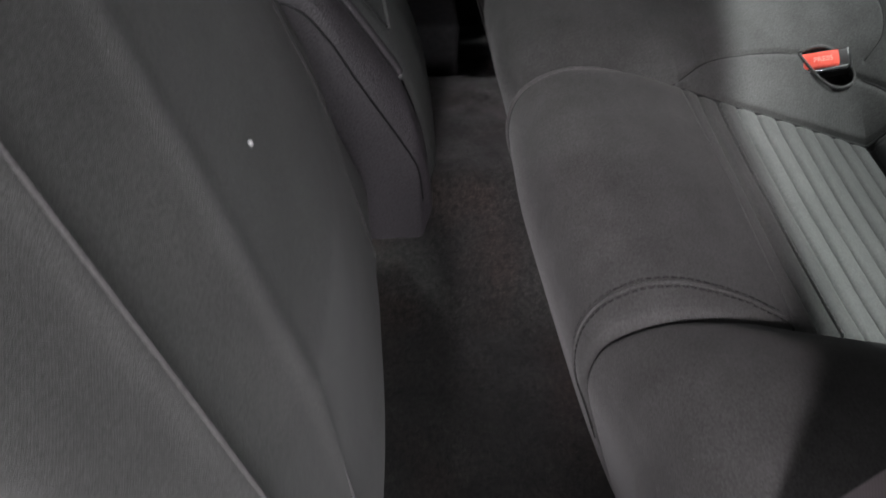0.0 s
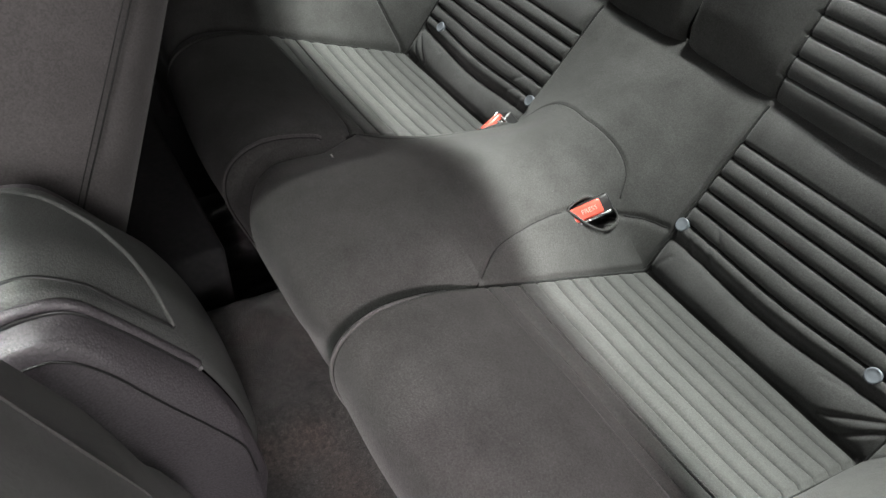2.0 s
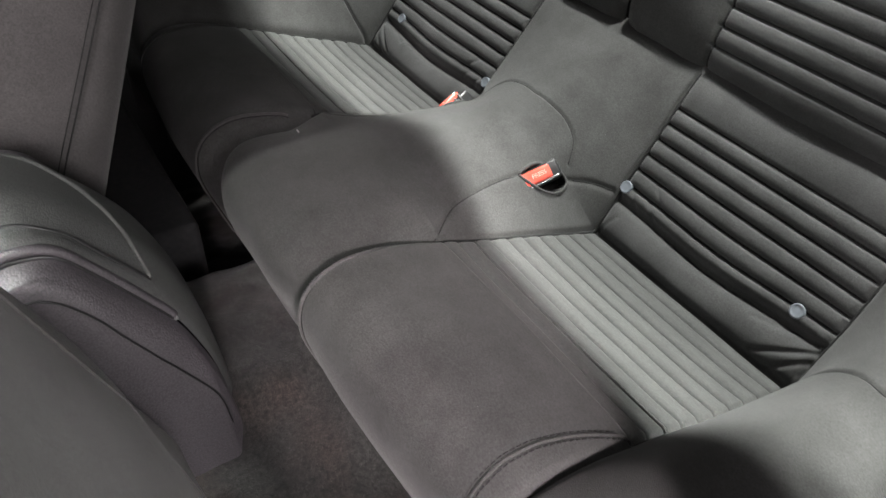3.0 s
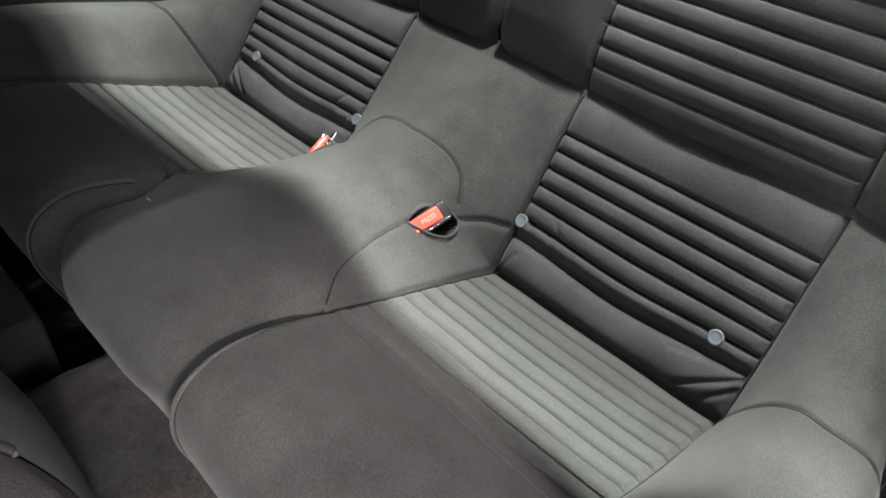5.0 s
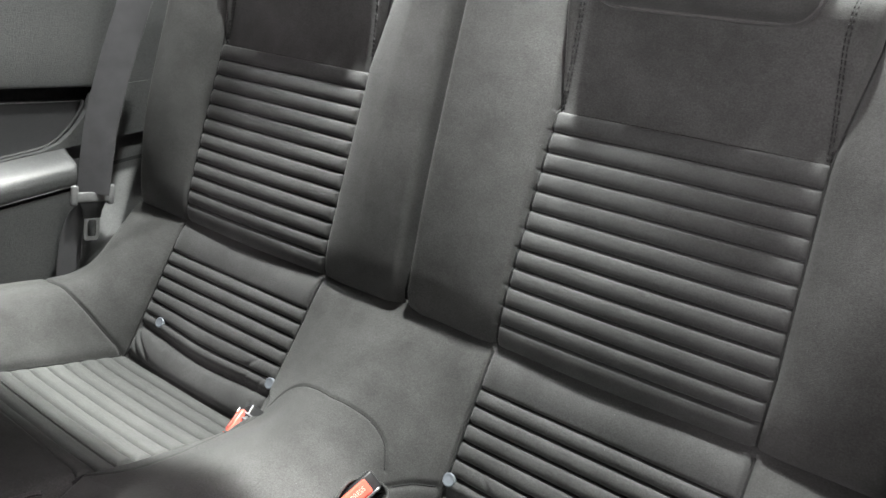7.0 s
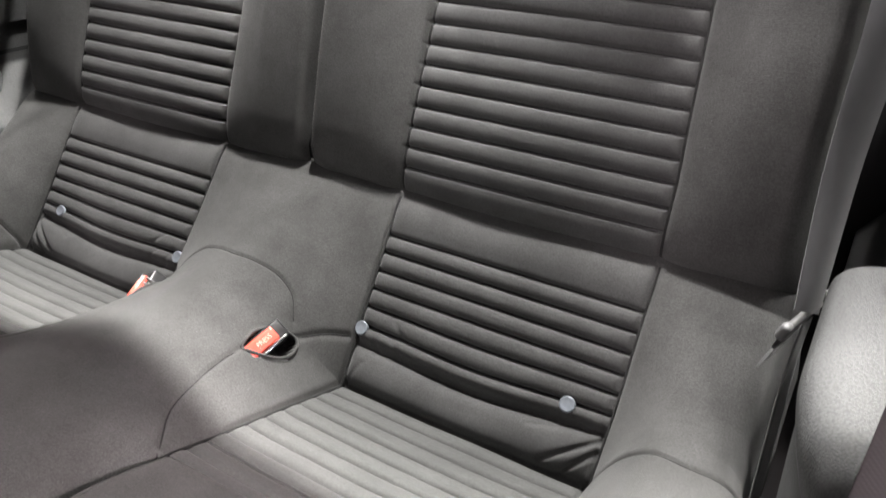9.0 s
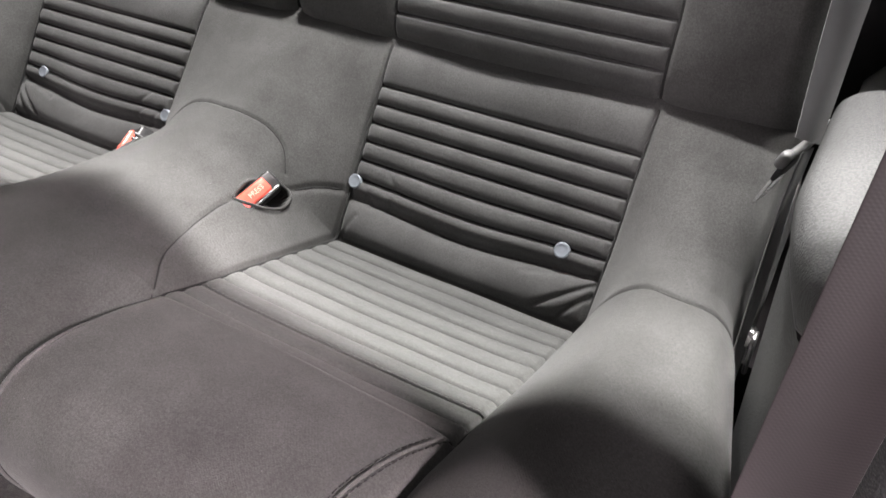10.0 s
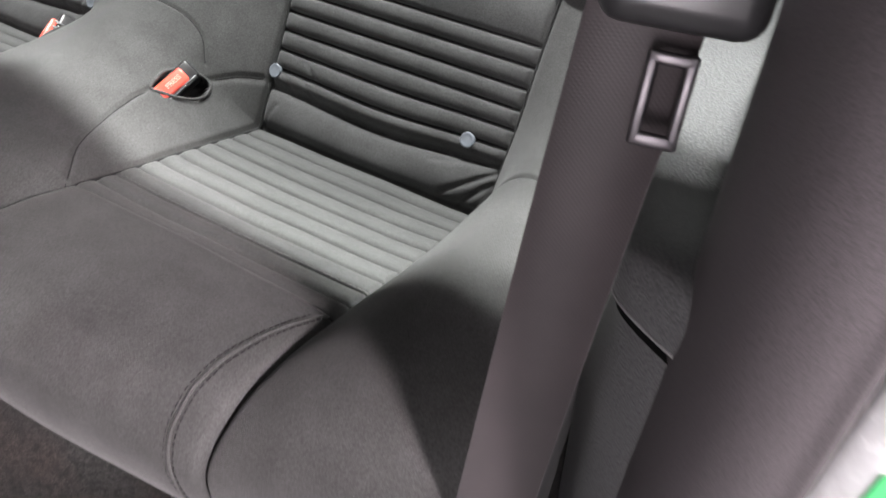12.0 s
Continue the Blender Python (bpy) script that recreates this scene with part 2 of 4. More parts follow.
def stitches(pts, length=0.0045, gap=0.002, r=0.0006):
    """Rows of short threads along a curve, as one set of verts and faces."""
    p = np.asarray(pts, float)
    s = np.r_[0, np.cumsum(np.linalg.norm(np.diff(p, axis=0), axis=1))]
    V, F, at = [], [], 0.0
    while at + length < s[-1]:
        k = np.linspace(at, at + length, 3)
        q = np.stack([np.interp(k, s, p[:, i]) for i in range(3)], 1)
        v, f = tube(q, r, 5)
        o = sum(map(len, V))
        V.append(v)
        F += [tuple(i + o for i in face) for face in f]
        at += length + gap
    return np.vstack(V), F


def box(sx, sy, sz, bevel=0.0, seg=3, m=Matrix()):
    bm = bmesh.new()
    bmesh.ops.create_cube(bm, size=1, matrix=Matrix.Diagonal((sx, sy, sz, 1)))
    if bevel:
        bmesh.ops.bevel(bm, geom=bm.edges[:], offset=bevel, segments=seg, affect="EDGES", profile=0.5)
    bmesh.ops.transform(bm, matrix=m, verts=bm.verts)
    return bm


def prism(outline, depth, axis_m=Matrix(), bevel=0.0, seg=2):
    """A closed outline (x, z) drawn out along y by depth, then moved by axis_m."""
    bm = bmesh.new()
    a = [bm.verts.new((x, -depth / 2, z)) for x, z in outline]
    b = [bm.verts.new((x, depth / 2, z)) for x, z in outline]
    n = len(outline)
    bm.faces.new(a)
    bm.faces.new(b[::-1])
    for i in range(n):
        bm.faces.new((a[i], b[i], b[(i + 1) % n], a[(i + 1) % n]))
    if bevel:
        rim = [e for e in bm.edges if abs(e.verts[0].co.y - e.verts[1].co.y) < 1e-9]
        bmesh.ops.bevel(bm, geom=rim, offset=bevel, segments=seg, affect="EDGES", profile=0.5)
    bmesh.ops.transform(bm, matrix=axis_m, verts=bm.verts)
    return bm


def groove(d, width, depth):
    return -depth * np.exp(-((d / width) ** 2))


def pillow(v, seams, height, square=False):
    """Padded rows between seams, along v."""
    out = np.zeros_like(v)
    for a, b in zip(seams[:-1], seams[1:]):
        k = (v - a) / (b - a)
        inside = (k > 0) & (k < 1)
        if square:
            out = np.where(inside, height * (0.25 - np.abs(2 * k - 1) ** 4), out)
            continue
        out = np.where(inside, height * np.sqrt(np.clip(1 - (2 * k - 1) ** 2, 0, 1)) - height * 0.75, out)
    return out


# ---------------- the rear bench: cushion and lower back in one cover ----------------
# stations from the floor over the front roll and the seat to the top of the lower back: (y, z) in the
# middle of a seat, on the centre hump, and on the outer bolster
STATIONS = [
    ((-0.325, 0.03), (-0.33, 0.03), (-0.33, 0.03)),
    ((-0.372, 0.16), (-0.380, 0.16), (-0.378, 0.16)),
    ((-0.412, 0.28), (-0.414, 0.28), (-0.408, 0.28)),
    ((-0.430, 0.345), (-0.434, 0.345), (-0.422, 0.362)),
    ((-0.421, 0.391), (-0.427, 0.388), (-0.412, 0.416)),
    ((-0.380, 0.416), (-0.388, 0.409), (-0.376, 0.447)),
    ((-0.318, 0.4125), (-0.316, 0.416), (-0.312, 0.460)),
    ((-0.256, 0.392), (-0.250, 0.418), (-0.256, 0.458)),
    ((-0.207, 0.3745), (-0.200, 0.419), (-0.207, 0.453)),
    ((-0.105, 0.3380), (-0.120, 0.421), (-0.120, 0.440)),
    ((0.000, 0.300), (-0.045, 0.428), (-0.035, 0.428)),
    ((0.0485, 0.3670), (0.030, 0.440), (0.028, 0.436)),
    ((0.0967, 0.4334), (0.095, 0.470), (0.088, 0.465)),
    ((0.146, 0.498), (0.148, 0.500), (0.143, 0.500)),
    ((0.172, 0.501), (0.174, 0.502), (0.170, 0.502)),
    ((0.215, 0.465), (0.215, 0.465), (0.215, 0.465)),
]
COARSE = [12, 14, 14, 16, 18, 22, 20, 18, 36, 38, 30, 30, 30, 8, 8]
ROWS_PER = [12, 14, 14, 16, 18, 22, 20, 60, 120, 124, 74, 74, 74, 12, 10]
LIGHT_ROW, CREASE, TOP_ROW, BAND_ROW = 8, 10, 13, 7


def stretch(k, counts):
    """A station column as rows of (y, z): smooth, with the insert's crease at the back of the seat left sharp."""
    col = np.array([s[k] for s in STATIONS])

    def run(pts, counts):
        p = np.vstack([2 * pts[0] - pts[1], pts, 2 * pts[-1] - pts[-2]])
        out = []
        for i, n in enumerate(counts, 1):
            t = np.linspace(0, 1, n, endpoint=False)[:, None]
            a, b, c, d = p[i - 1 : i + 3]
            out.append(0.5 * (2 * b + (c - a) * t + (2 * a - 5 * b + 4 * c - d) * t**2 + (3 * b - a - 3 * c + d) * t**3))
        return np.vstack(out)

    if k == 0:
        return np.vstack([run(col[: CREASE + 1], counts[:CREASE]), run(col[CREASE:], counts[CREASE:]), col[-1:]])
    return np.vstack([run(col, counts), col[-1:]])


def bench():
    A, B, C = (stretch(k, ROWS_PER) for k in range(3))
    first = np.r_[0, np.cumsum(ROWS_PER)]
    r_band, r_light, r_crease, r_top = (int(first[i]) for i in (BAND_ROW, LIGHT_ROW, CREASE, TOP_ROW))
    R = len(A)
    rough = np.interp(np.arange(R), first, np.r_[0, np.cumsum(COARSE)])      # the same rows at an even, coarser spacing
    up = np.clip((np.arange(R) - r_crease) / (r_top - r_crease), 0, 1)
    front = np.clip((r_band - np.arange(R)) / 70, 0, 1)
    fore = np.clip((0.02 - C[:, 0]) / 0.10, 0, 1)
    xi = 0.165 - 0.010 * up - 0.014 * front  # inner edge of the insert
    xo = 0.486 + 0.002 * up                 # outer edge
    # outer side of the bolster, flaring to the front beside the trim
    xe = np.interp(C[:, 0], [-0.45, -0.35, -0.26, -0.18, -0.116, -0.07, -0.02, 0.2], [0.722, 0.708, 0.692, 0.676, 0.664, 0.654, 0.644, 0.642])
    n1, n2, n3 = 96, 150, 64
    k1, k2, k3 = np.linspace(0, 1, n1, endpoint=False), np.linspace(0, 1, n2, endpoint=False), np.linspace(0, 1, n3 + 1)
    k3 = 1 - (1 - k3) ** 1.25
    X = np.concatenate([xi[:, None] * k1, xi[:, None] + (xo - xi)[:, None] * k2, xo[:, None] + (xe - xo)[:, None] * k3], 1)
    # how far each column leans to the hump or the bolster
    hump = np.where(X < xi[:, None], np.clip(1 - (X / xi[:, None]) ** (1.85 + 1.0 * front[:, None]), 0, 1) ** 0.98, 0)
    u = np.clip((X - xo[:, None]) / (xe - xo)[:, None], 0, 1)
    bolster = np.where(u < 0.5, np.clip(1 - np.abs(1 - 2 * u) ** 1.9, 0, 1) ** 1.0, np.clip(1 - np.abs(2 * u - 1) ** (3.2 + 2.6 * fore[:, None]), 0, 1) ** 0.75)
    bolster = np.where(X > xo[:, None], bolster, 0)
    pad_rows = 16
    win = np.hanning(2 * pad_rows + 3)[1:-1]
    A0 = stretch(0, COARSE)
    soft_A = np.stack([np.interp(rough, np.arange(len(A0)), np.convolve(np.pad(A0[:, k], pad_rows, "edge"), win / win.sum(), "valid")) for k in (0, 1)], 1)
    away = np.clip(np.maximum(xi[:, None] - X, X - xo[:, None]) / 0.035, 0, 1)[..., None]
    AA = A[:, None] * (1 - away) + soft_A[:, None] * away
    YZ = AA + hump[..., None] * (B[:, None] - AA) + bolster[..., None] * (C[:, None] - AA)
    YZ[..., 0] += 0.014 * front[:, None] * np.clip((X - 0.25) / 0.25, 0, 1.3) ** 1.5
    # the outer flank goes down beside the trim
    flank = np.clip((u - 0.86 - 0.06 * fore[:, None]) / (0.14 - 0.06 * fore[:, None]), 0, 1) ** 2 * 0.10
    YZ[..., 1] -= flank
    P = np.concatenate([X[..., None], YZ], -1)
    # mid part of the thigh panel is a little fuller
    row = np.arange(R)[:, None] * np.ones_like(X)
    inside = (X > xi[:, None]) & (X < xo[:, None])
    w = np.clip((X - xi[:, None]) / (xo - xi)[:, None], 0, 1)
    N = normals(P)
    N *= np.sign((N[r_band, n1 + n2 // 2] @ np.array([0, 0, 1.0])))
    d = np.zeros(X.shape)
    full = np.sqrt(np.clip(1 - (2 * w - 1) ** 2, 0, 1))
    d += np.where(inside & (row < r_band), 0.008 * full, 0)
    # slight hollow of the seat
    d += np.where(inside & (row >= r_band) & (row < r_crease), -0.006 * full * np.sin(np.pi * np.clip((row - r_band) / (r_crease - r_band), 0, 1)), 0)
    edge = np.minimum(X - xi[:, None], xo[:, None] - X)
    taper = np.clip(edge / 0.014, 0, 1) ** 0.6
    yA, zA = A[:, 0][:, None] * np.ones_like(X), A[:, 1][:, None] * np.ones_like(X)
    ribs = [-0.256, -0.2315, -0.207, -0.182, -0.156, -0.130, -0.104, -0.078, -0.052, -0.026, 0.0]
    seat_rows = inside & (row >= r_band) & (row < r_crease)
    d += np.where(seat_rows, pillow(yA, ribs, 0.0060, True) * (0.4 + 0.6 * taper), 0)
    for y in ribs[:-1]:
        d += np.where(seat_rows, groove(yA - y, 0.0016, 0.0026), 0)
    # lighter ribs stand a little over the border band
    d += np.where(seat_rows & (row >= r_light), 0.0015 * np.clip((0.0 - yA) / 0.05, 0, 1), 0)
    # lower back: flutes, with a deep fold under the studs and a plain roll at the foot
    f = (zA - 0.30) / 0.20
    back_rows = inside & (row >= r_crease) & (row <= r_top)
    sag = 0.035 * np.sin(np.pi * w) ** 2 - 0.02 * w
    fl = [0.205, 0.315, 0.412, 0.507, 0.602, 0.697, 0.79]
    fs = f + sag * np.clip((0.5 - f) / 0.3, 0, 1)
    d += np.where(back_rows, pillow(fs, fl, 0.0088) * (0.25 + 0.75 * taper), 0)
    for v in fl[1:]:
        d += np.where(back_rows, groove((fs - v) * 0.247, 0.0022, 0.0055), 0)
    d += np.where(back_rows, groove((fs - 0.225) * 0.247, 0.0075, 0.013) * (0.35 + 0.65 * np.sin(np.pi * w) ** 0.6), 0)
    d += np.where(back_rows, 0.007 * np.sin(np.pi * np.clip(fs / 0.205, 0, 1)) * taper, 0)
    d += np.where(back_rows & (f > 0.79), 0.004 * np.sin(np.pi * np.clip((f - 0.79) / 0.21, 0, 1)) * taper, 0)
    # folds at the outer foot of the lower back and beside the inner stud
    for a, b, c, e, dep in ((0.487, 0.215, 0.428, 0.045, 0.0045), (0.487, 0.165, 0.452, 0.02, 0.0042), (0.487, 0.25, 0.405, 0.17, 0.0020),
                            (0.178, 0.33, 0.196, 0.20, 0.0018), (0.170, 0.02, 0.184, 0.14, 0.0016), (0.205, 0.40, 0.222, 0.33, 0.0020), (0.21, 0.30, 0.224, 0.24, 0.0018)):
        d += np.where(back_rows, groove(near_line(X, f * 0.247, [(a, b * 0.247), (c, e * 0.247)]), 0.0032, dep), 0)
    # seams along the insert
    grow = row <= r_top
    # the rounded ends of the cushion sink into a cleft beside the hump and the bolster
    ends = np.clip((r_band + 10 - row) / 40, 0, 1)
    d += ends * (groove(X - xi[:, None], 0.008, 0.008) + groove(X - xo[:, None], 0.006, 0.002))
    # and the hump falls away towards it
    dip = np.clip((r_band + 4 - row) / 22, 0, 1)
    d -= np.where(X < xi[:, None], 0.034 * dip * dip * (3 - 2 * dip) * np.clip((X - 0.05) / (xi[:, None] - 0.05), 0, 1) ** 2, 0)
    d += np.where(grow & (row >= r_band - 96), groove(X - xi[:, None], 0.0032, 0.0052) + groove(X - xo[:, None], 0.0032, 0.0052), 0)
    d += groove(yA - 0.0, 0.004, 0.006) * inside * (np.abs(row - r_crease) < 30)
    # curved seams of the hump and the bolster, in plan
    y3 = P[..., 1]
    high = row > r_band - 30
    cup = spline([(0.165, -0.262), (0.146, -0.240), (0.122, -0.208), (0.108, -0.165), (0.101, -0.125), (0.099, -0.095), (0.100, -0.055),
                  (0.119, -0.018), (0.134, 0.008), (0.156, 0.030)], 6)
    d += np.where(high & (X < 0.17), groove(near_line(X, y3, cup), 0.0026, 0.0030), 0)
    arc = spline([(0.0, 0.004), (0.035, 0.009), (0.065, 0.012), (0.090, 0.006), (0.106, -0.012)], 6)
    d += np.where(high & (X < 0.17), groove(near_line(X, y3, arc), 0.0024, 0.0026), 0)
    over = spline([(0.486, -0.003), (0.512, -0.028), (0.545, -0.045), (0.585, -0.052), (0.62, -0.048), (0.642, -0.040)], 6)
    d += np.where((X > 0.48) & (row > r_light), groove(near_line(X, y3, over), 0.0028, 0.0034), 0)
    # pocket of the buckle
    turn = radians(16)
    along = (X - 0.109) * math.sin(turn) + (y3 + 0.056) * math.cos(turn)
    aside = (X - 0.109) * math.cos(turn) - (y3 + 0.056) * math.sin(turn)
    e = (aside / (0.0155 * np.clip(1 - (along / 0.037) ** 2, 0.02, 1))) ** 2 + np.where(np.abs(along) > 0.037, 9, 0)
    pocket = high & (e < 1.0)
    d += np.where(high, -0.024 * np.clip(1 - e, 0, 1) ** 0.4, 0)
    d += np.where(high, 0.003 * np.exp(-((e - 1.25) / 0.25) ** 2), 0)
    # uneven filling of the foam
    wob = np.array([[noise.noise(Vector((x * 9, y * 9, 3.1))) for x, y in zip(xr[::4], yr[::4])] for xr, yr in zip(X[::4], (rough[:, None] * np.ones_like(X) * 0.003)[::4])])
    wob = np.repeat(np.repeat(wob, 4, 0), 4, 1)[: X.shape[0], : X.shape[1]]
    ker = np.ones(9) / 9
    wob = np.apply_along_axis(lambda v: np.convolve(np.pad(v, 4, "edge"), ker, "valid"), 0, wob)
    wob = np.apply_along_axis(lambda v: np.convolve(np.pad(v, 4, "edge"), ker, "valid"), 1, wob)
    d += 0.0022 * wob
    P = P + N * d[..., None]
    P[:, 0, 0] = 0.0

    seat = thing("rear_bench", "black cloth rear bench with two ribbed seats and centre hump", "car seat", (0, -0.1, 0.1))
    cols = np.arange(X.shape[1] - 1)
    rr = np.arange(R - 1)[:, None]
    ccol = cols[None, :] * np.ones_like(rr)
    rr = rr * np.ones_like(ccol)
    ins = (ccol >= n1) & (ccol < n1 + n2)
    seam_cell = (0.5 * (y3[:-1, :-1] + y3[1:, 1:])) > np.interp(0.5 * (X[:-1, :-1] + X[1:, 1:]), over[:, 0], over[:, 1])
    # the hump is one piece across the middle
    mirror = P * np.array([-1, 1, 1])
    Q = np.concatenate([mirror[:, n1:0:-1], P[:, : n1 + 1]], 1)
    sunk = (pocket[:-1, :-1] & pocket[1:, 1:])[:, :n1]
    sunk = np.concatenate([sunk[:, ::-1], sunk], 1)
    v, fc = sheet(Q, ~sunk)
    raw("centre_hump", v, fc, DARK, seat)
    half = np.arange(2 * n1)[None] < n1
    for side in (half, ~half):
        v, fc = sheet(Q, sunk & side)
        # the sunk cells are coloured near black, as if in deep shade
        raw("buckle_pocket", v, fc, SHADE_BLACK, seat, "dark slit for the buckle")
    regions = (
        ("thigh_panel", ins & (rr < r_band), DARK, ""),
        ("border_band", ins & (rr >= r_band) & (rr < r_light), RIB, ""),
        ("ribbed_seat_insert", ins & (rr >= r_light) & (rr < r_crease), RIB, "lighter charcoal cloth with stitched cross ribs"),
        ("fluted_lower_back", ins & (rr >= r_crease), FLUTE, "black cloth with padded cross flutes"),
        ("side_bolster", (ccol >= n1 + n2) & ~(seam_cell & (rr >= r_light)), DARK, ""),
        ("back_side_panel", (ccol >= n1 + n2) & seam_cell & (rr >= r_light), DARK, ""),
    )
    for name, mask, material, label in regions:
        for G in (P, mirror[:, ::-1]):
            mk = mask if G is P else mask[:, ::-1]
            v, fc = sheet(G, mk)
            raw(name, v, fc, material, seat, label)
    # thread lines: along the seams, sunk in the cloth
    def on(row_i, col_i):
        return P[row_i, col_i]

    def lay(name, pts, r=0.0014):
        for sx in (1, -1):
            q = np.array(pts) * np.array([sx, 1, 1])
            v, fc = tube(q, r, 6)
            raw(name, v, fc, THREAD, seat, "black sewn seam")

    lay("inner_seam", [on(i, n1) + N[i, n1] * 0.0018 for i in range(r_band - 2, r_top + 1, 2)], 0.0019)
    lay("outer_seam", [on(i, n1 + n2) + N[i, n1 + n2] * 0.0022 for i in range(r_band + 2, r_top + 1, 2)])

    def plan(pts):
        out = []
        for x, y in pts:
            k = np.argmin((X - x) ** 2 + (y3 - y) ** 2 + 9 * (row < r_band - 30))
            out.append(P.reshape(-1, 3)[k])
        out = np.array(out)
        out[1:-1] = (out[:-2] + out[1:-1] + out[2:]) / 3
        return out

    lay("hump_seam", plan(cup), 0.0009)
    eye = [(0.0165 * (1 - (b / 0.0385) ** 2) * w, b) for w, run in ((1, np.linspace(-0.0385, 0.0385, 23)), (-1, np.linspace(0.0385, -0.0385, 23)[1:])) for b in run]
    lip = plan([(0.109 + a * math.cos(turn) + b * math.sin(turn), -0.056 - a * math.sin(turn) + b * math.cos(turn)) for a, b in eye])
    for _ in range(3):
        lip = (np.roll(lip[:-1], 1, 0) + 2 * lip[:-1] + np.roll(lip[:-1], -1, 0)) / 4
        lip = np.vstack([lip, lip[:1]])
    for sx in (1, -1):
        v, fc = tube(lip * np.array([sx, 1, 1]), 0.0020, 8)
        raw("pocket_lip", v, fc, DARK, seat, "sewn cloth lip round the buckle slit")
    lay("bolster_seam", plan(over))
    arcp = plan(arc)
    v, fc = tube(np.vstack([arcp[::-1] * np.array([-1, 1, 1]), arcp[1:]]), 0.0008, 6)
    raw("saddle_seam", v, fc, THREAD, seat, "black sewn seam")
    # piping with a double row of stitches beside both front corners of each seat
    for inner in (True, False):
        rows_i = np.arange(r_band - 96, r_band - (13 if inner else -1), 2)
        if inner:
            off = 0.016 * np.sin(np.linspace(0, 1, len(rows_i))[::-1] * np.pi / 2) ** 1.5
            xs = 0.163 + off * 0.35
        else:
            off = np.linspace(0, 1, len(rows_i))[::-1]
            xs = 0.484 - 0.026 * np.sin(np.pi * np.clip(off * 1.1, 0, 1)) ** 1.0 - 0.004
        lines = []
        for i, x in zip(rows_i, xs):
            j = n1 + int(np.argmin(np.abs(X[i, n1 : n1 + n2] - x)))
            lines.append(P[i, j] + N[i, j] * 0.0006)
        lines = np.array(lines)
        for _ in range(2):
            lines[1:-1] = (lines[:-2] + lines[1:-1] + lines[2:]) / 3
        step = np.array([0.0045 if not inner else 0.003, 0, 0])
        for sx in (1, -1):
            s3 = np.array([sx, 1, 1])
            v, fc = tube(lines * s3, 0.0030 if inner else 0.0016, 8)
            raw("piping", v, fc, PIPE if inner else DARK, seat, "piped seam edge")
            if inner:
                for side in (-0.0042, 0.0042):
                    v, fc = tube((lines + np.array([side, 0, 0])) * s3, 0.0010, 6)
                    raw("piping_seam", v, fc, THREAD, seat, "black sewn seam")
            if not inner:
                v, fc = stitches((lines - step) * s3)
                raw("seam_thread", v, fc, THREAD, seat, "black stitching")
                v, fc = stitches((lines + step) * s3)
                raw("seam_thread", v, fc, THREAD, seat, "black stitching")
    # dark seams before and behind the border band, and in the flutes of the lower back
    for sx in (1, -1):
        s3 = np.array([sx, 1, 1])
        for y in ribs[:2]:
            i = r_band + int(np.argmin(np.abs(A[r_band:r_crease, 0] - y)))
            v, fc = tube((P[i, n1 + 1 : n1 + n2] + N[i, n1 + 1 : n1 + n2] * 0.0008) * s3, 0.0011, 5)
            raw("band_seam", v, fc, THREAD, seat, "black sewn seam")
        for val in fl[1:]:
            pts = []
            for j in range(n1 + 2, n1 + n2 - 1):
                i = r_crease + int(np.argmin(np.abs(fs[r_crease:r_top, j] - val)))
                pts.append(P[i, j] + N[i, j] * 0.0006)
            pts = np.array(pts)
            for _ in range(3):
                pts[1:-1] = (pts[:-2] + pts[1:-1] + pts[2:]) / 3
            v, fc = stitches(pts * s3, 0.0042, 0.0018, 0.0008)
            raw("seam_thread", v, fc, THREAD, seat, "black stitching")
    # fine stitch rows in the ribs of the seat and in the flutes
    for sx in (1, -1):
        s3 = np.array([sx, 1, 1])
        for y in ribs[2:-1]:
            i = r_band + int(np.argmin(np.abs(A[r_band:r_crease, 0] - y)))
            v, fc = tube((P[i, n1 + 1 : n1 + n2] + N[i, n1 + 1 : n1 + n2] * 0.0010) * s3, 0.0012, 5)
            raw("rib_seam", v, fc, DARK, seat, "stitched rib line")
            v, fc = stitches((P[i, n1 + 2 : n1 + n2 - 1] + N[i, n1 + 2 : n1 + n2 - 1] * 0.0021) * s3, 0.0036, 0.0028, 0.0006)
            raw("seam_thread", v, fc, RIB, seat, "stitched rib line")
    return P, N, X, row, (n1, n2, r_crease, r_top, A, seat)


def thread_end():
    k = np.argmin((X - 0.108) ** 2 + (P[..., 1] + 0.307) ** 2 + 9 * (P[..., 2] < 0.3))
    c = P.reshape(-1, 3)[k] * np.array([-1, 1, 1])
    v, f = tube([c, c + [0.0005, -0.0015, 0.003], c + [0.0015, -0.003, 0.0055]], 0.0010, 6)
    raw("thread_end", v, f, PAINT, seat, "loose white thread end")


P, N, X, row, info = bench()
n1, n2, r_crease, r_top, A, seat = info


thread_end()


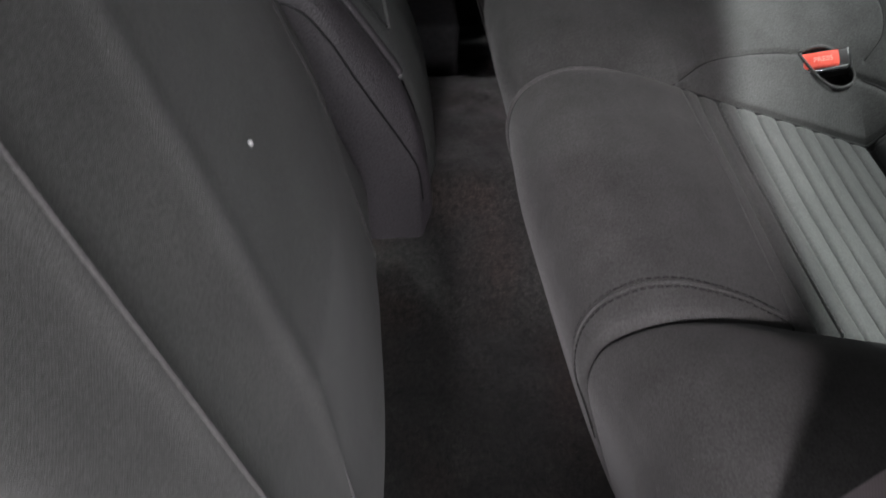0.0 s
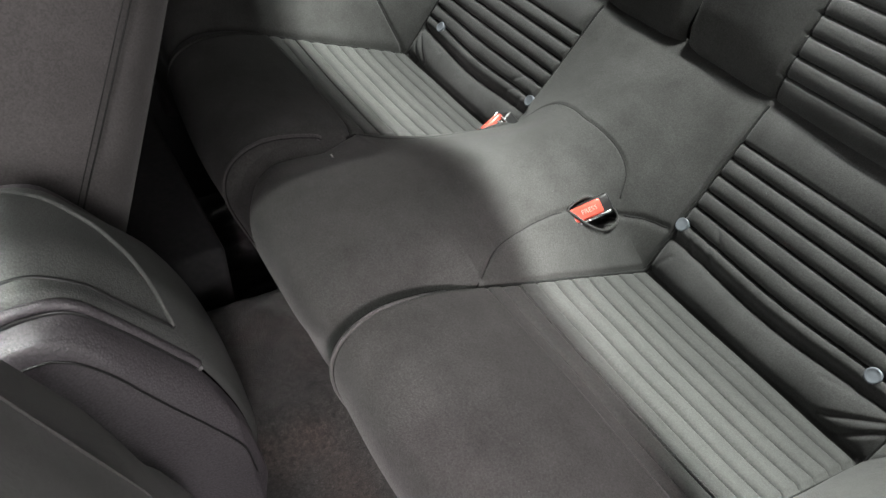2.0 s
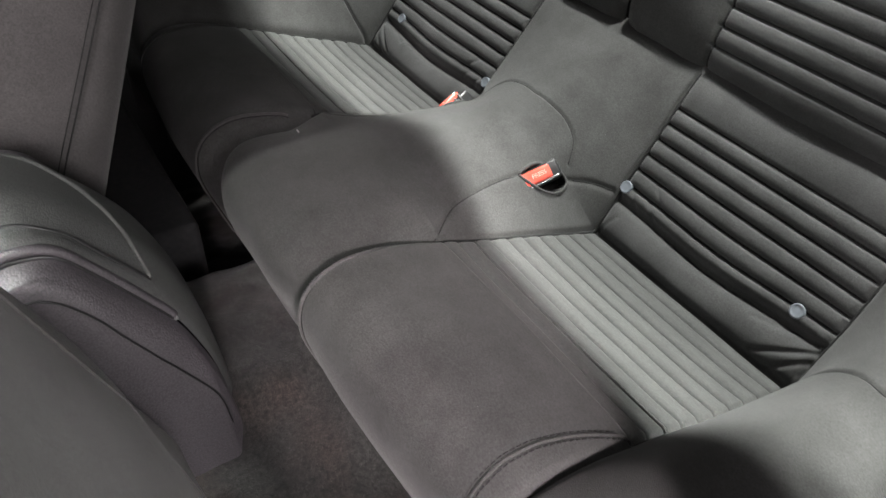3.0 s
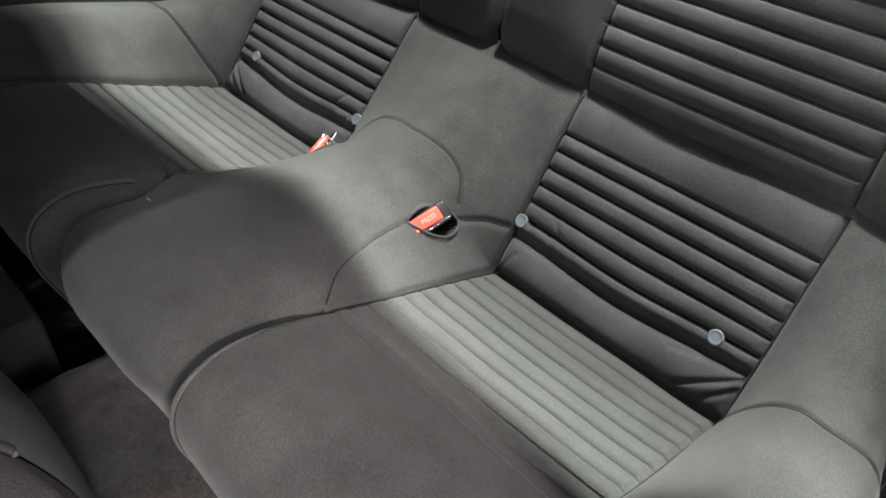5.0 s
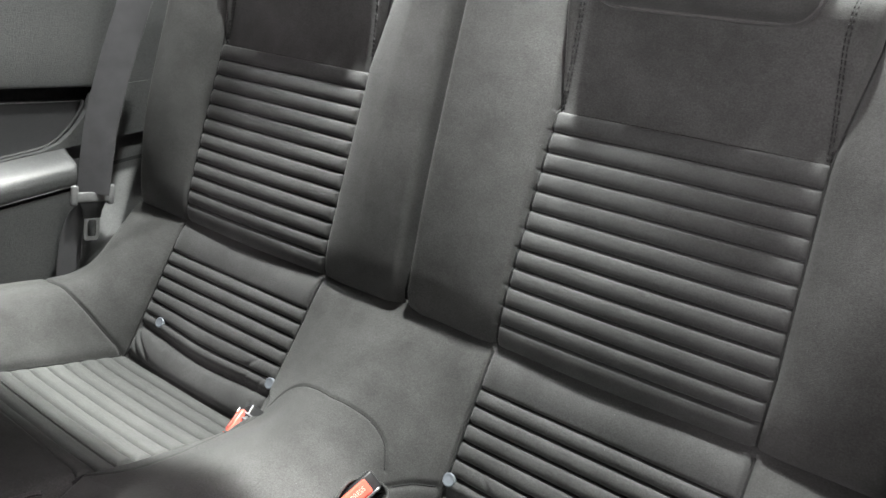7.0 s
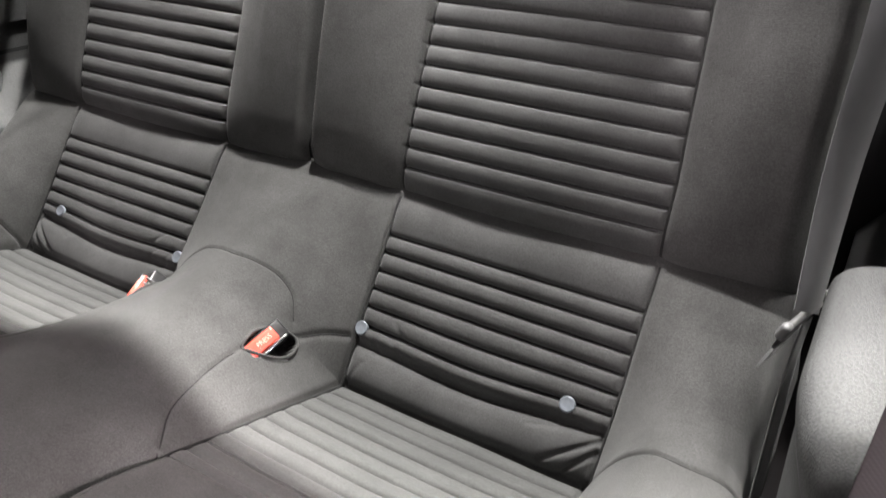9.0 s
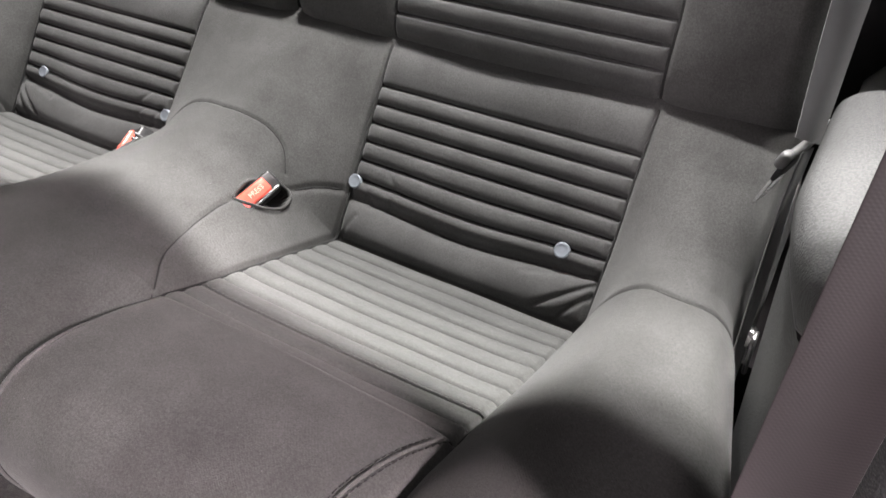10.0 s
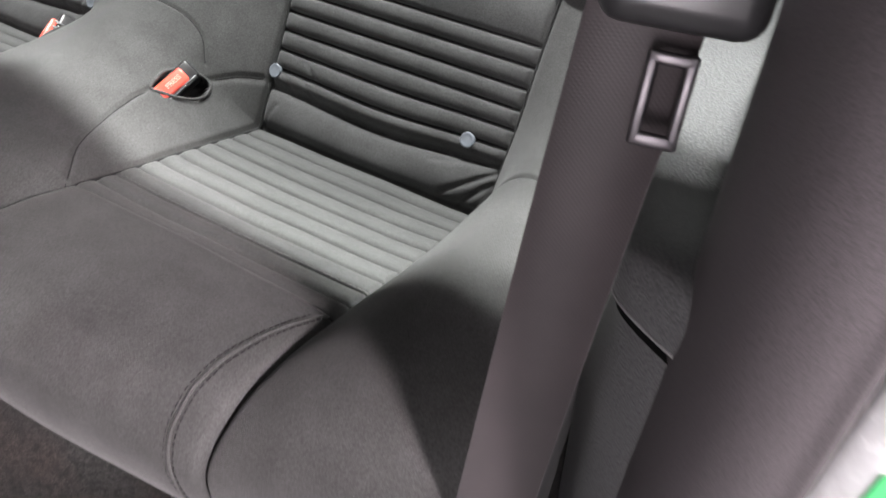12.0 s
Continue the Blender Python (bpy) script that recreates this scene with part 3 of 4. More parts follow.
def stud(sx, x, z):
    """A flat grey press stud on the lower back."""
    n = Vector((0, -0.81, 0.586))
    c = Vector((sx * x, (z - 0.30) * 0.725, z))
    m = Matrix.Translation(c + n * (0.0014 if x < 0.3 else 0.0006)) @ n.to_track_quat("Z", "Y").to_matrix().to_4x4()
    bm = bmesh.new()
    prof = [(0.0088, -0.003), (0.0090, 0.0008), (0.0082, 0.0018), (0.0068, 0.0019), (0.0062, 0.0015), (0.003, 0.0016), (0.0, 0.0017)]
    rings = []
    for r, h in prof:
        rings.append([bm.verts.new((r * math.cos(a), r * math.sin(a), h)) for a in np.linspace(0, 2 * math.pi, 20, endpoint=False)] if r else [bm.verts.new((0, 0, h))])
    for a, b in zip(rings[:-1], rings[1:]):
        for k in range(20):
            if len(b) == 1:
                bm.faces.new((a[k], a[(k + 1) % 20], b[0]))
            else:
                bm.faces.new((a[k], a[(k + 1) % 20], b[(k + 1) % 20], b[k]))
    bmesh.ops.transform(bm, matrix=m, verts=bm.verts)
    part("press_stud", bm, STUD, seat, "flat grey press stud")


for sx in (1, -1):
    stud(sx, 0.166, 0.3595)
    stud(sx, 0.440, 0.3615)


def buckle(sx):
    """Belt buckle sunk in the hump, red press button on a black housing."""
    t = thing("seat_belt_buckle", "black belt buckle with red button sunk in the hump", "seat belt buckle",
              (sx * 0.112, -0.062, 0.385), "rear seat buckles")
    m = pose(sx * 0.1050, -0.061, 0.3785, 0, 0, -sx * 16) @ pose(0, 0, 0, 22, 0, 0) @ pose(0, 0, 0, 0, sx * 42, 0)
    part("housing", box(0.025, 0.056, 0.036, 0.004, 3, m @ pose(0, 0, -0.013)), BLACK, t, "black buckle housing")
    button = part("red_button", box(0.0185, 0.042, 0.012, 0.003, 3, m @ pose(0, -0.006, 0.0075, -4)), RED, t, "red press button")
    lettering("PRESS", 0.0080, m @ pose(0, -0.006, 0.0075, -4) @ pose(0, 0.004, 0.00605, 0, 0, 90), button)
    part("slot_rim", box(0.0034, 0.046, 0.012, 0.0010, 2, m @ pose(sx * 0.0112, 0, 0.0055)), CHROME, t, "pale metal edge of the slot")
    for k in range(4 if sx < 0 else 0):
        part("grip_rib", box(0.003, 0.003, 0.012, 0.0008, 1, m @ pose(-sx * 0.0130, -0.014 + k * 0.008, 0.002)), GREYP, t)


def lettering(word, size, m, parent):
    """A printed word as a thin mesh under its button."""
    curve = bpy.data.curves.new("lettering", "FONT")
    curve.body, curve.size, curve.extrude, curve.align_x, curve.align_y = word, size, 0.0002, "CENTER", "CENTER"
    text = bpy.data.objects.new("lettering", curve)
    me = bpy.data.meshes.new_from_object(text)
    v = [m @ p.co for p in me.vertices]
    f = [list(p.vertices) for p in me.polygons]
    bpy.data.objects.remove(text)
    bpy.data.meshes.remove(me)
    raw("lettering", v, f, PINK, parent, "pale printed word", False)


buckle(1)
buckle(-1)


# ---------------- the two folding backrests ----------------
def backrest(sx):
    slope = 0.4167
    tv = np.array([0, slope, 1.0]) / math.hypot(slope, 1)
    nv = np.array([0, -tv[2], tv[1]])
    o = np.array([0, 0.145, 0.502])
    H = 0.470 / tv[2]
    L = lambda z: (z - 0.502) / tv[2]
    l_top = L(0.791)
    ls = np.concatenate([np.linspace(-0.022, l_top, 330, endpoint=False), np.linspace(l_top, H, 66)])
    r_top_f = 330
    xin, xa, xb, xout = 0.003, 0.155, 0.485, 0.628
    m1, m2, m3 = 40, 90, 40
    base = np.concatenate([np.linspace(xin, xa, m1, endpoint=False), np.linspace(xa, xb, m2, endpoint=False), np.linspace(xb, xout, m3 + 1)])
    XX = np.repeat(base[None], len(ls), 0)
    LL = np.repeat(ls[:, None], len(base), 1)
    zz = 0.502 + LL * tv[2]
    # the head panel widens a little to its top on the inner side
    wide = np.clip((zz - 0.80) / 0.10, 0, 1)
    XX = XX - np.where((base >= xin) & (base <= 0.3), 0.016 * wide * np.exp(-((base - xa) / 0.07) ** 2), 0)
    # the joint between the two backrests leans over a little
    lean = 0.020 * np.clip((zz - 0.55) / 0.36, 0, 1) * (-1 if sx > 0 else 1)
    XX = XX + lean * np.clip((xa - base) / (xa - xin), 0, 1)
    # and the head panel widens on its outer side too, above a seam that leans in
    if sx > 0:
        XX = XX - 0.012 * np.clip((zz - 0.58) / 0.20, 0, 1) * np.exp(-((base - xb) / 0.08) ** 2)
    XX = XX + np.where(base > 0.34, 0.012 * wide * np.exp(-((base - xb) / 0.06) ** 2), 0)
    ins = (base >= xa) & (base < xb)
    w = np.clip((base - xa) / (xb - xa), 0, 1)
    u1 = np.clip((xa - base) / (xa - xin), 0, 1)
    u3 = np.clip((base - xb) / (xout - xb), 0, 1)
    pad = np.where(base < xa, 0.024 * np.clip(u1 / 0.45, 0, 1) ** 0.6 - 0.05 * np.clip((u1 - 0.88) / 0.12, 0, 1) ** 3.0, 0)
    pad = pad + np.where(base >= xb, 0.040 * np.sin(np.pi / 2 * np.clip(u3 / 0.65, 0, 1)) ** 0.9 - 0.11 * np.clip((u3 - 0.72) / 0.28, 0, 1) ** 2.6, 0)
    D = np.repeat(pad[None], len(ls), 0) * (0.10 + 0.90 * np.sin(np.pi / 2 * np.clip(LL / 0.24, 0, 1)))
    D += np.where(ins, 0.006 * np.sin(np.pi * w), 0)
    edge = np.minimum(base - xa, xb - base)
    taper = np.clip(edge / 0.013, 0, 1) ** 0.6
    seams = [L(z) for z in (0.533, 0.5565, 0.580, 0.603, 0.6265, 0.650, 0.673, 0.6965, 0.720, 0.743, 0.767, 0.791)]
    fl = ins[None] & (LL < l_top)
    D += np.where(fl, pillow(LL, seams, 0.0058) * (0.25 + 0.75 * taper), 0)
    for s in seams:
        D += np.where(fl, groove(LL - s, 0.0020, 0.0038), 0)
    D -= 0.002 * np.clip((0.03 - LL) / 0.03, 0, 1)
    D += np.where(fl & (LL < seams[0]), 0.003 * np.sin(np.pi * np.clip(LL / seams[0], 0, 1)) * taper, 0)
    # head panel: set back below, flat
    hp = ins[None] & (LL >= l_top)
    D += np.where(hp, -0.009 - 0.005 * np.sin(np.pi * w) + 0.030 * np.clip((zz - 0.80) / 0.12, 0, 1) ** 1.3, 0)
    D += groove(XX - XX[:, m1 : m1 + 1], 0.0030, 0.0070) + groove(XX - XX[:, m1 + m2 : m1 + m2 + 1], 0.0030, 0.0070)
    for j, way, low, high in ((m1, 1, 0.002, 0.020), (m1 + m2, -1, 0.003, 0.030)):
        k = (XX - XX[:, j : j + 1]) * way / (low + (high - low) * wide)
        D += np.where((LL >= l_top) & (k > 0) & (k < 1), 0.008 * np.sin(np.pi * np.clip(k, 0, 1)) ** 0.6, 0)
    # rolls at the foot and the top
    foot = np.clip((0.016 - LL) / 0.038, 0, 1) ** 2.2
    D += 0.008 - 0.020 * np.clip(1 - (LL + 0.022) / 0.09, 0, 1) ** 2
    top = np.clip((LL - (H - 0.05)) / 0.05, 0, 1)
    D -= 0.055 * foot + 0.10 * top**2.2
    # rounded lower inner corner
    corner = np.clip(1 - np.hypot(np.clip((base - xin)[None] / 0.03, 0, 1), np.clip((LL + 0.01) / 0.04, 0, 1)), 0, 1)
    D -= 0.014 * corner
    wob = np.array([[noise.noise(Vector((x * 10 + sx, l * 10, 7.7))) for x in base] for l in ls[::3]])
    D += 0.0018 * np.repeat(wob, 3, 0)[: len(ls)]
    G = o + LL[..., None] * tv + D[..., None] * nv
    G[..., 0] = XX
    G[..., 0] *= sx
    t = thing("folding_backrest", "black cloth folding rear backrest with a fluted centre panel", "car seat", (sx * 0.31, 0.2, 0.5), "rear backrests")
    cc = np.arange(len(base) - 1)[None] * np.ones((len(ls) - 1, 1))
    rr = np.arange(len(ls) - 1)[:, None] * np.ones_like(cc)
    isin = (cc >= m1) & (cc < m1 + m2)
    for name, mask, m, label in (
        ("inner_bolster", cc < m1, DARK, ""),
        ("fluted_panel", isin & (rr < r_top_f), FLUTE, "black cloth with padded cross flutes"),
        ("head_panel", isin & (rr >= r_top_f), DARK, "smooth black cloth head panel"),
        ("outer_bolster", cc >= m1 + m2, DARK, ""),
    ):
        v, fc = sheet(G, mask)
        raw(name, v, fc if sx > 0 else fc[:, ::-1], m, t, label)
    # shell behind the cushion
    bm = box(xout - xin - 0.03, 0.05, 0.44, 0.01, 2, pose(sx * (xin + xout) / 2, 0.30, 0.735, -22.6))
    part("back_shell", bm, TRIM_DARK, t, "dark board behind the cushion")
    for j in (m1, m1 + m2):
        v, fc = tube(G[14:390:3, j] + nv * 0.0026, 0.0015, 6)
        raw("seam", v, fc, THREAD, t, "black sewn seam")
    for s in seams:
        i = int(np.argmin(np.abs(ls - s)))
        v, fc = stitches(G[i, m1 + 2 : m1 + m2 - 1] + nv * 0.0006, 0.0042, 0.0018, 0.0008)
        raw("seam_thread", v, fc, THREAD, t, "black stitching")
    # raised bands with double stitching along the head panel
    for j, way, low, high in ((m1, 1, 0.002, 0.020), (m1 + m2, -1, 0.003, 0.030)):
        for extra in (0.0, 0.0035):
            line = []
            for i in range(r_top_f + 1, 392, 2):
                x = XX[i, j] + way * (low + (high - low) * wide[i, 0] + extra)
                q = int(np.argmin(np.abs(XX[i] - x)))
                line.append(np.array([sx * x, G[i, q, 1], G[i, q, 2]]) + nv * 0.0012)
            line = np.array(line)
            line[1:-1] = (line[:-2] + line[1:-1] + line[2:]) / 3
            v, fc = stitches(line, 0.005, 0.002, 0.0008)
            raw("seam_thread", v, fc, THREAD, t, "black stitching")
    # head restraint, folded low on the top edge
    h = thing("head_restraint", "low black cloth head restraint on the rear backrest", "headrest", (sx * 0.32, 0.33, 0.95), "rear head restraints")
    c = pose(sx * 0.300, 0.304, 0.978, -16)
    bm = box(0.250, 0.085, 0.125, 0.03, 5, c)
    part("cushion", bm, DARK, h, "black cloth pad")
    v, fc = tube(np.array([c @ Vector((0.125 * math.copysign(abs(math.cos(a)) ** 0.35, math.cos(a)), -0.016, 0.0625 * math.copysign(abs(math.sin(a)) ** 0.35, math.sin(a)) )) for a in np.linspace(0, 2 * math.pi, 49)]), 0.0028, 6)
    raw("piping", v, fc, PIPE, h, "piped seam")
    b = pose(sx * 0.340, 0.362, 0.970, -16)
    part("back_pad", box(0.40, 0.07, 0.13, 0.03, 5, b), DARK, h, "wider cloth rear pad")
    rim = [b @ Vector((0.200 * math.copysign(abs(math.cos(a)) ** 0.35, math.cos(a)), -0.018, 0.064 * math.copysign(abs(math.sin(a)) ** 0.35, math.sin(a)))) for a in np.linspace(0, 2 * math.pi, 49)]
    v, fc = tube(np.array(rim), 0.0026, 6)
    raw("piping", v, fc, PIPE, h, "piped seam")


backrest(1)
backrest(-1)


# ---------------- quarter trim panels ----------------
def trim_x(y):
    return 0.657 + 0.56 * np.clip(-0.08 - y, 0, None) ** 1.5 + 3.0 * np.clip(-0.315 - y, 0, None) ** 1.5


def quarter(sx, name):
    t = thing(name, "grained black rear side trim with armrest ledge and inset panel", "trim panel", (sx * 0.7, -0.05, 0.3), "", "structure")
    ys = np.linspace(-0.354, 0.50, 128)
    # section from the sill up: (z, inward offset)
    def section(zs, ds, name, m, label="", y0=-9, y1=9, bend=None):
        yy = ys[(ys >= y0) & (ys <= y1)]
        prof = spline(list(zip(zs, ds)), 8)
        z, dd = prof[:, 0][:, None] * np.ones_like(yy), prof[:, 1][:, None] * np.ones_like(yy)
        if bend is not None:
            z, dd = bend(z, dd, yy[None])
        z = z + np.where(z > 0.45, 0.55, 0) * np.clip(-0.20 - yy[None], 0, 1)
        x = trim_x(yy)[None] - dd
        Q = np.stack([sx * x, yy[None] * np.ones_like(z), z], -1)
        v, f = sheet(Q)
        raw(name, v, f, m, t, label)

    def recede(z, dd, y):
        """Behind the belt the ledge runs out into the wall of the trim."""
        k = np.clip((y - 0.060) / 0.025, 0, 1)
        k = k * k * (3 - 2 * k) * np.clip((z - 0.44) / 0.09, 0, 1)
        return z, dd * (1 - k) + np.minimum(dd, -0.068) * k

    section([0.02, 0.2, 0.40, 0.46, 0.52, 0.5465], [-0.010, -0.006, 0.0, 0.002, 0.004, 0.004], "lower_panel", TRIM, bend=recede)
    section([0.5465, 0.5485, 0.5515, 0.5535], [0.004, -0.004, -0.004, 0.006], "groove", TRIM_DARK, bend=recede)
    section([0.5535, 0.562, 0.576, 0.588, 0.596, 0.600, 0.603], [0.006, 0.009, 0.009, 0.003, -0.014, -0.040, -0.070], "armrest_ledge", TRIM, "satin black armrest ledge", bend=recede)
    def sink(z, dd, y):
        """The upper lines fall a little to the rear."""
        return z - 0.14 * y * np.clip((z - 0.60) / 0.09, 0, 1), dd

    section([0.603, 0.607, 0.680, 0.693], [-0.070, -0.080, -0.078, -0.076], "inset_panel", INSET, "smooth dark inset panel", bend=sink)
    # this recess is also coloured black, which deepens its shade
    section([0.693, 0.697, 0.715, 0.720], [-0.076, -0.092, -0.092, -0.068], "shadow_gap", SHADE_BLACK, bend=sink)
    section([0.720, 0.732, 0.84, 0.94, 1.06], [-0.068, -0.062, -0.066, -0.072, -0.09], "upper_panel", TRIM, bend=sink)
    lid_edge = np.array([(sx * (trim_x(y) + 0.0755), y, 0.6935 - 0.14 * y + 0.55 * max(0.0, -0.20 - y)) for y in np.linspace(-0.33, 0.128, 40)])
    v, f = tube(lid_edge, 0.0010, 5)
    raw("inset_top_edge", v, f, GREYP, t, "thin pale edge")
    # rounded rear end of the inset
    ends = [(0.132, 0.677), (0.126, 0.661), (0.107, 0.641), (0.090, 0.627), (0.066, 0.613), (0.035, 0.606), (-0.08, 0.604), (-0.28, 0.604)]
    line = np.array([(sx * (trim_x(y) + 0.074), y, z) for y, z in spline(ends, 6)])
    v, f = tube(line, 0.0035, 6)
    raw("inset_edge", v, f, TRIM_DARK, t)
    # filler behind the inset's rounded end
    bm = prism([(0.46, 0.598), (0.46, 0.690), (0.175, 0.697), (0.158, 0.695), (0.142, 0.686)] + [(y + 0.004, z - 0.001) for y, z in ends[:-1]], 0.012,
               Matrix(((0, sx, 0, sx * 0.723), (1, 0, 0, 0), (0, 0, 1, 0), (0, 0, 0, 1))))
    part("inset_surround", bm, TRIM, t, smooth=False)
    # highlight along the groove, drawn as a pale grey tube
    v, f = tube(np.array([(sx * (trim_x(y) - 0.0062), y, 0.5545 + 0.55 * max(0.0, -0.20 - y)) for y in ys[ys < 0.05]]), 0.0012, 5)
    raw("groove_highlight", v, f, GREYP, t)
    return t


quarter(1, "side_trim_1")
quarter(-1, "side_trim_2")


# ---------------- rear belts ----------------
def strap(name, pts, width, across, material, parent, label="", thick=0.0014):
    """A flat strap along pts; across: its width direction."""
    p = spline(pts, 10)
    a = np.array(across, float)
    if a.ndim == 1:
        a = np.repeat(a[None], len(p), 0)
    else:
        a = spline(across, 10)
    tang = np.gradient(p, axis=0)
    tang /= np.linalg.norm(tang, axis=1, keepdims=True)
    a = a - (a * tang).sum(1, keepdims=True) * tang
    a /= np.linalg.norm(a, axis=1, keepdims=True)
    n = np.cross(tang, a)
    ring = []
    for s, h in ((-1, 0), (-0.97, 1), (-0.5, 1.1), (0, 1.15), (0.5, 1.1), (0.97, 1), (1, 0), (0.97, -1), (0, -1), (-0.97, -1)):
        ring.append(p + a * (width / 2 * s) + n * (thick / 2 * h))
    G = np.stack(ring + [ring[0]], 1)
    v, f = sheet(G)
    return raw(name, v, f, material, parent, label)


def rear_belt(sx):
    t = thing("rear_seat_belt", "dark grey rear seat belt with a hanging tongue beside the bolster", "seat belt", (sx * 0.63, 0.05, 0.5), "rear seat belts")
    near = sx > 0
    c = np.array([0.635, 0.042, 0.546]) if near else np.array([-0.628, 0.066, 0.535])
    ax = Vector((0.021, 0.068, 0.004) if near else (-0.012, 0.070, -0.020)).normalized()
    dn = Vector((-0.019, 0.0, -0.049) if near else (0.004, -0.016, -0.05))
    dn = (dn - dn.dot(ax) * ax).normalized()
    m = Matrix.Translation(c) @ Matrix((ax, ax.cross(dn), -dn)).transposed().to_4x4()
    hang = c - np.array(dn) * 0.006
    if not near:
        m = m @ Matrix.Scale(1.12, 4)
    if near:
        up = [tuple(hang), (0.632, 0.100, 0.66), (0.634, 0.150, 0.77), (0.632, 0.20, 0.88), (0.622, 0.26, 1.02)]
        strap("shoulder_webbing", up, 0.047, [(0.31, 0.95, 0), (0.50, 0.86, 0.0), (0.65, 0.75, 0.0), (0.75, 0.66, 0.0), (0.8, 0.6, 0.0)], STRAP, t, "grey woven belt strap")
    else:
        up = [tuple(hang), (-0.628, 0.104, 0.66), (-0.626, 0.148, 0.76), (-0.620, 0.196, 0.86), (-0.610, 0.26, 1.02)]
        strap("shoulder_webbing", up, 0.053, [(0.6, 0.8, 0), (0.55, 0.83, 0.0), (0.45, 0.89, 0.0), (0.35, 0.93, 0.0), (0.3, 0.95, 0.0)], STRAP, t, "grey woven belt strap")
    down = [tuple(c + np.array([sx * 0.004, 0.004, -0.004])), (sx * 0.637, 0.030, 0.49), (sx * 0.639, 0.0, 0.40), (sx * 0.640, -0.02, 0.33)]
    strap("lap_webbing", down, 0.045, (sx * 0.12, 1.0, 0.0), STRAP, t, "grey woven belt strap")
    part("tongue_bar", box(0.074, 0.007, 0.009 if near else 0.016, 0.003, 3, m), GREYP, t, "grey plastic bar of the tongue")
    for e in (-1, 1):
        part("bar_end", box(0.011, 0.009, 0.017 if near else 0.032, 0.004, 3, m @ pose(e * 0.0335, 0, 0.003)), GREYP, t)
    part("tongue_neck", prism([(-0.027, -0.006), (0.027, -0.006), (0.016, -0.020), (0.015, -0.034), (-0.015, -0.034), (-0.016, -0.020)], 0.004, m, 0.0015), BLACK, t, "black plastic neck")
    ang = np.linspace(0, 2 * math.pi, 28, endpoint=False)
    ring = []
    for hw, hh, zc, yy in ((0.0145, 0.022, -0.047, -0.0012), (0.0145, 0.022, -0.047, 0.0012), (0.0082, 0.0135, -0.0495, 0.0012), (0.0082, 0.0135, -0.0495, -0.0012), (0.0145, 0.022, -0.047, -0.0012)):
        ring.append([m @ Vector((hw * math.copysign(abs(math.cos(q)) ** 0.4, math.cos(q)), yy, zc + hh * math.copysign(abs(math.sin(q)) ** 0.4, math.sin(q)))) for q in np.r_[ang, 0.0]])
    v, fc = sheet(np.array(ring))
    raw("tongue_plate", v, fc, CHROME, t, "bright steel tongue with a latch hole", False)
    if not near:
        return
    a = thing("belt_anchor", "bright steel belt anchor bolt beside the bolster", "belt anchor", (sx * 0.647, -0.024, 0.39), "belt anchors")
    part("anchor_plate", box(0.004, 0.012, 0.050, 0.0015, 2, pose(sx * 0.6505, -0.047, 0.395, 12)), CHROME, a, "bright steel plate")
    bm = bmesh.new()
    bmesh.ops.create_cone(bm, cap_ends=True, segments=6, radius1=0.010, radius2=0.009, depth=0.006, matrix=pose(sx * 0.6475, -0.045, 0.410, 0, 90, 0))
    part("bolt_head", bm, CHROME, a, "bright bolt head")


rear_belt(1)
rear_belt(-1)


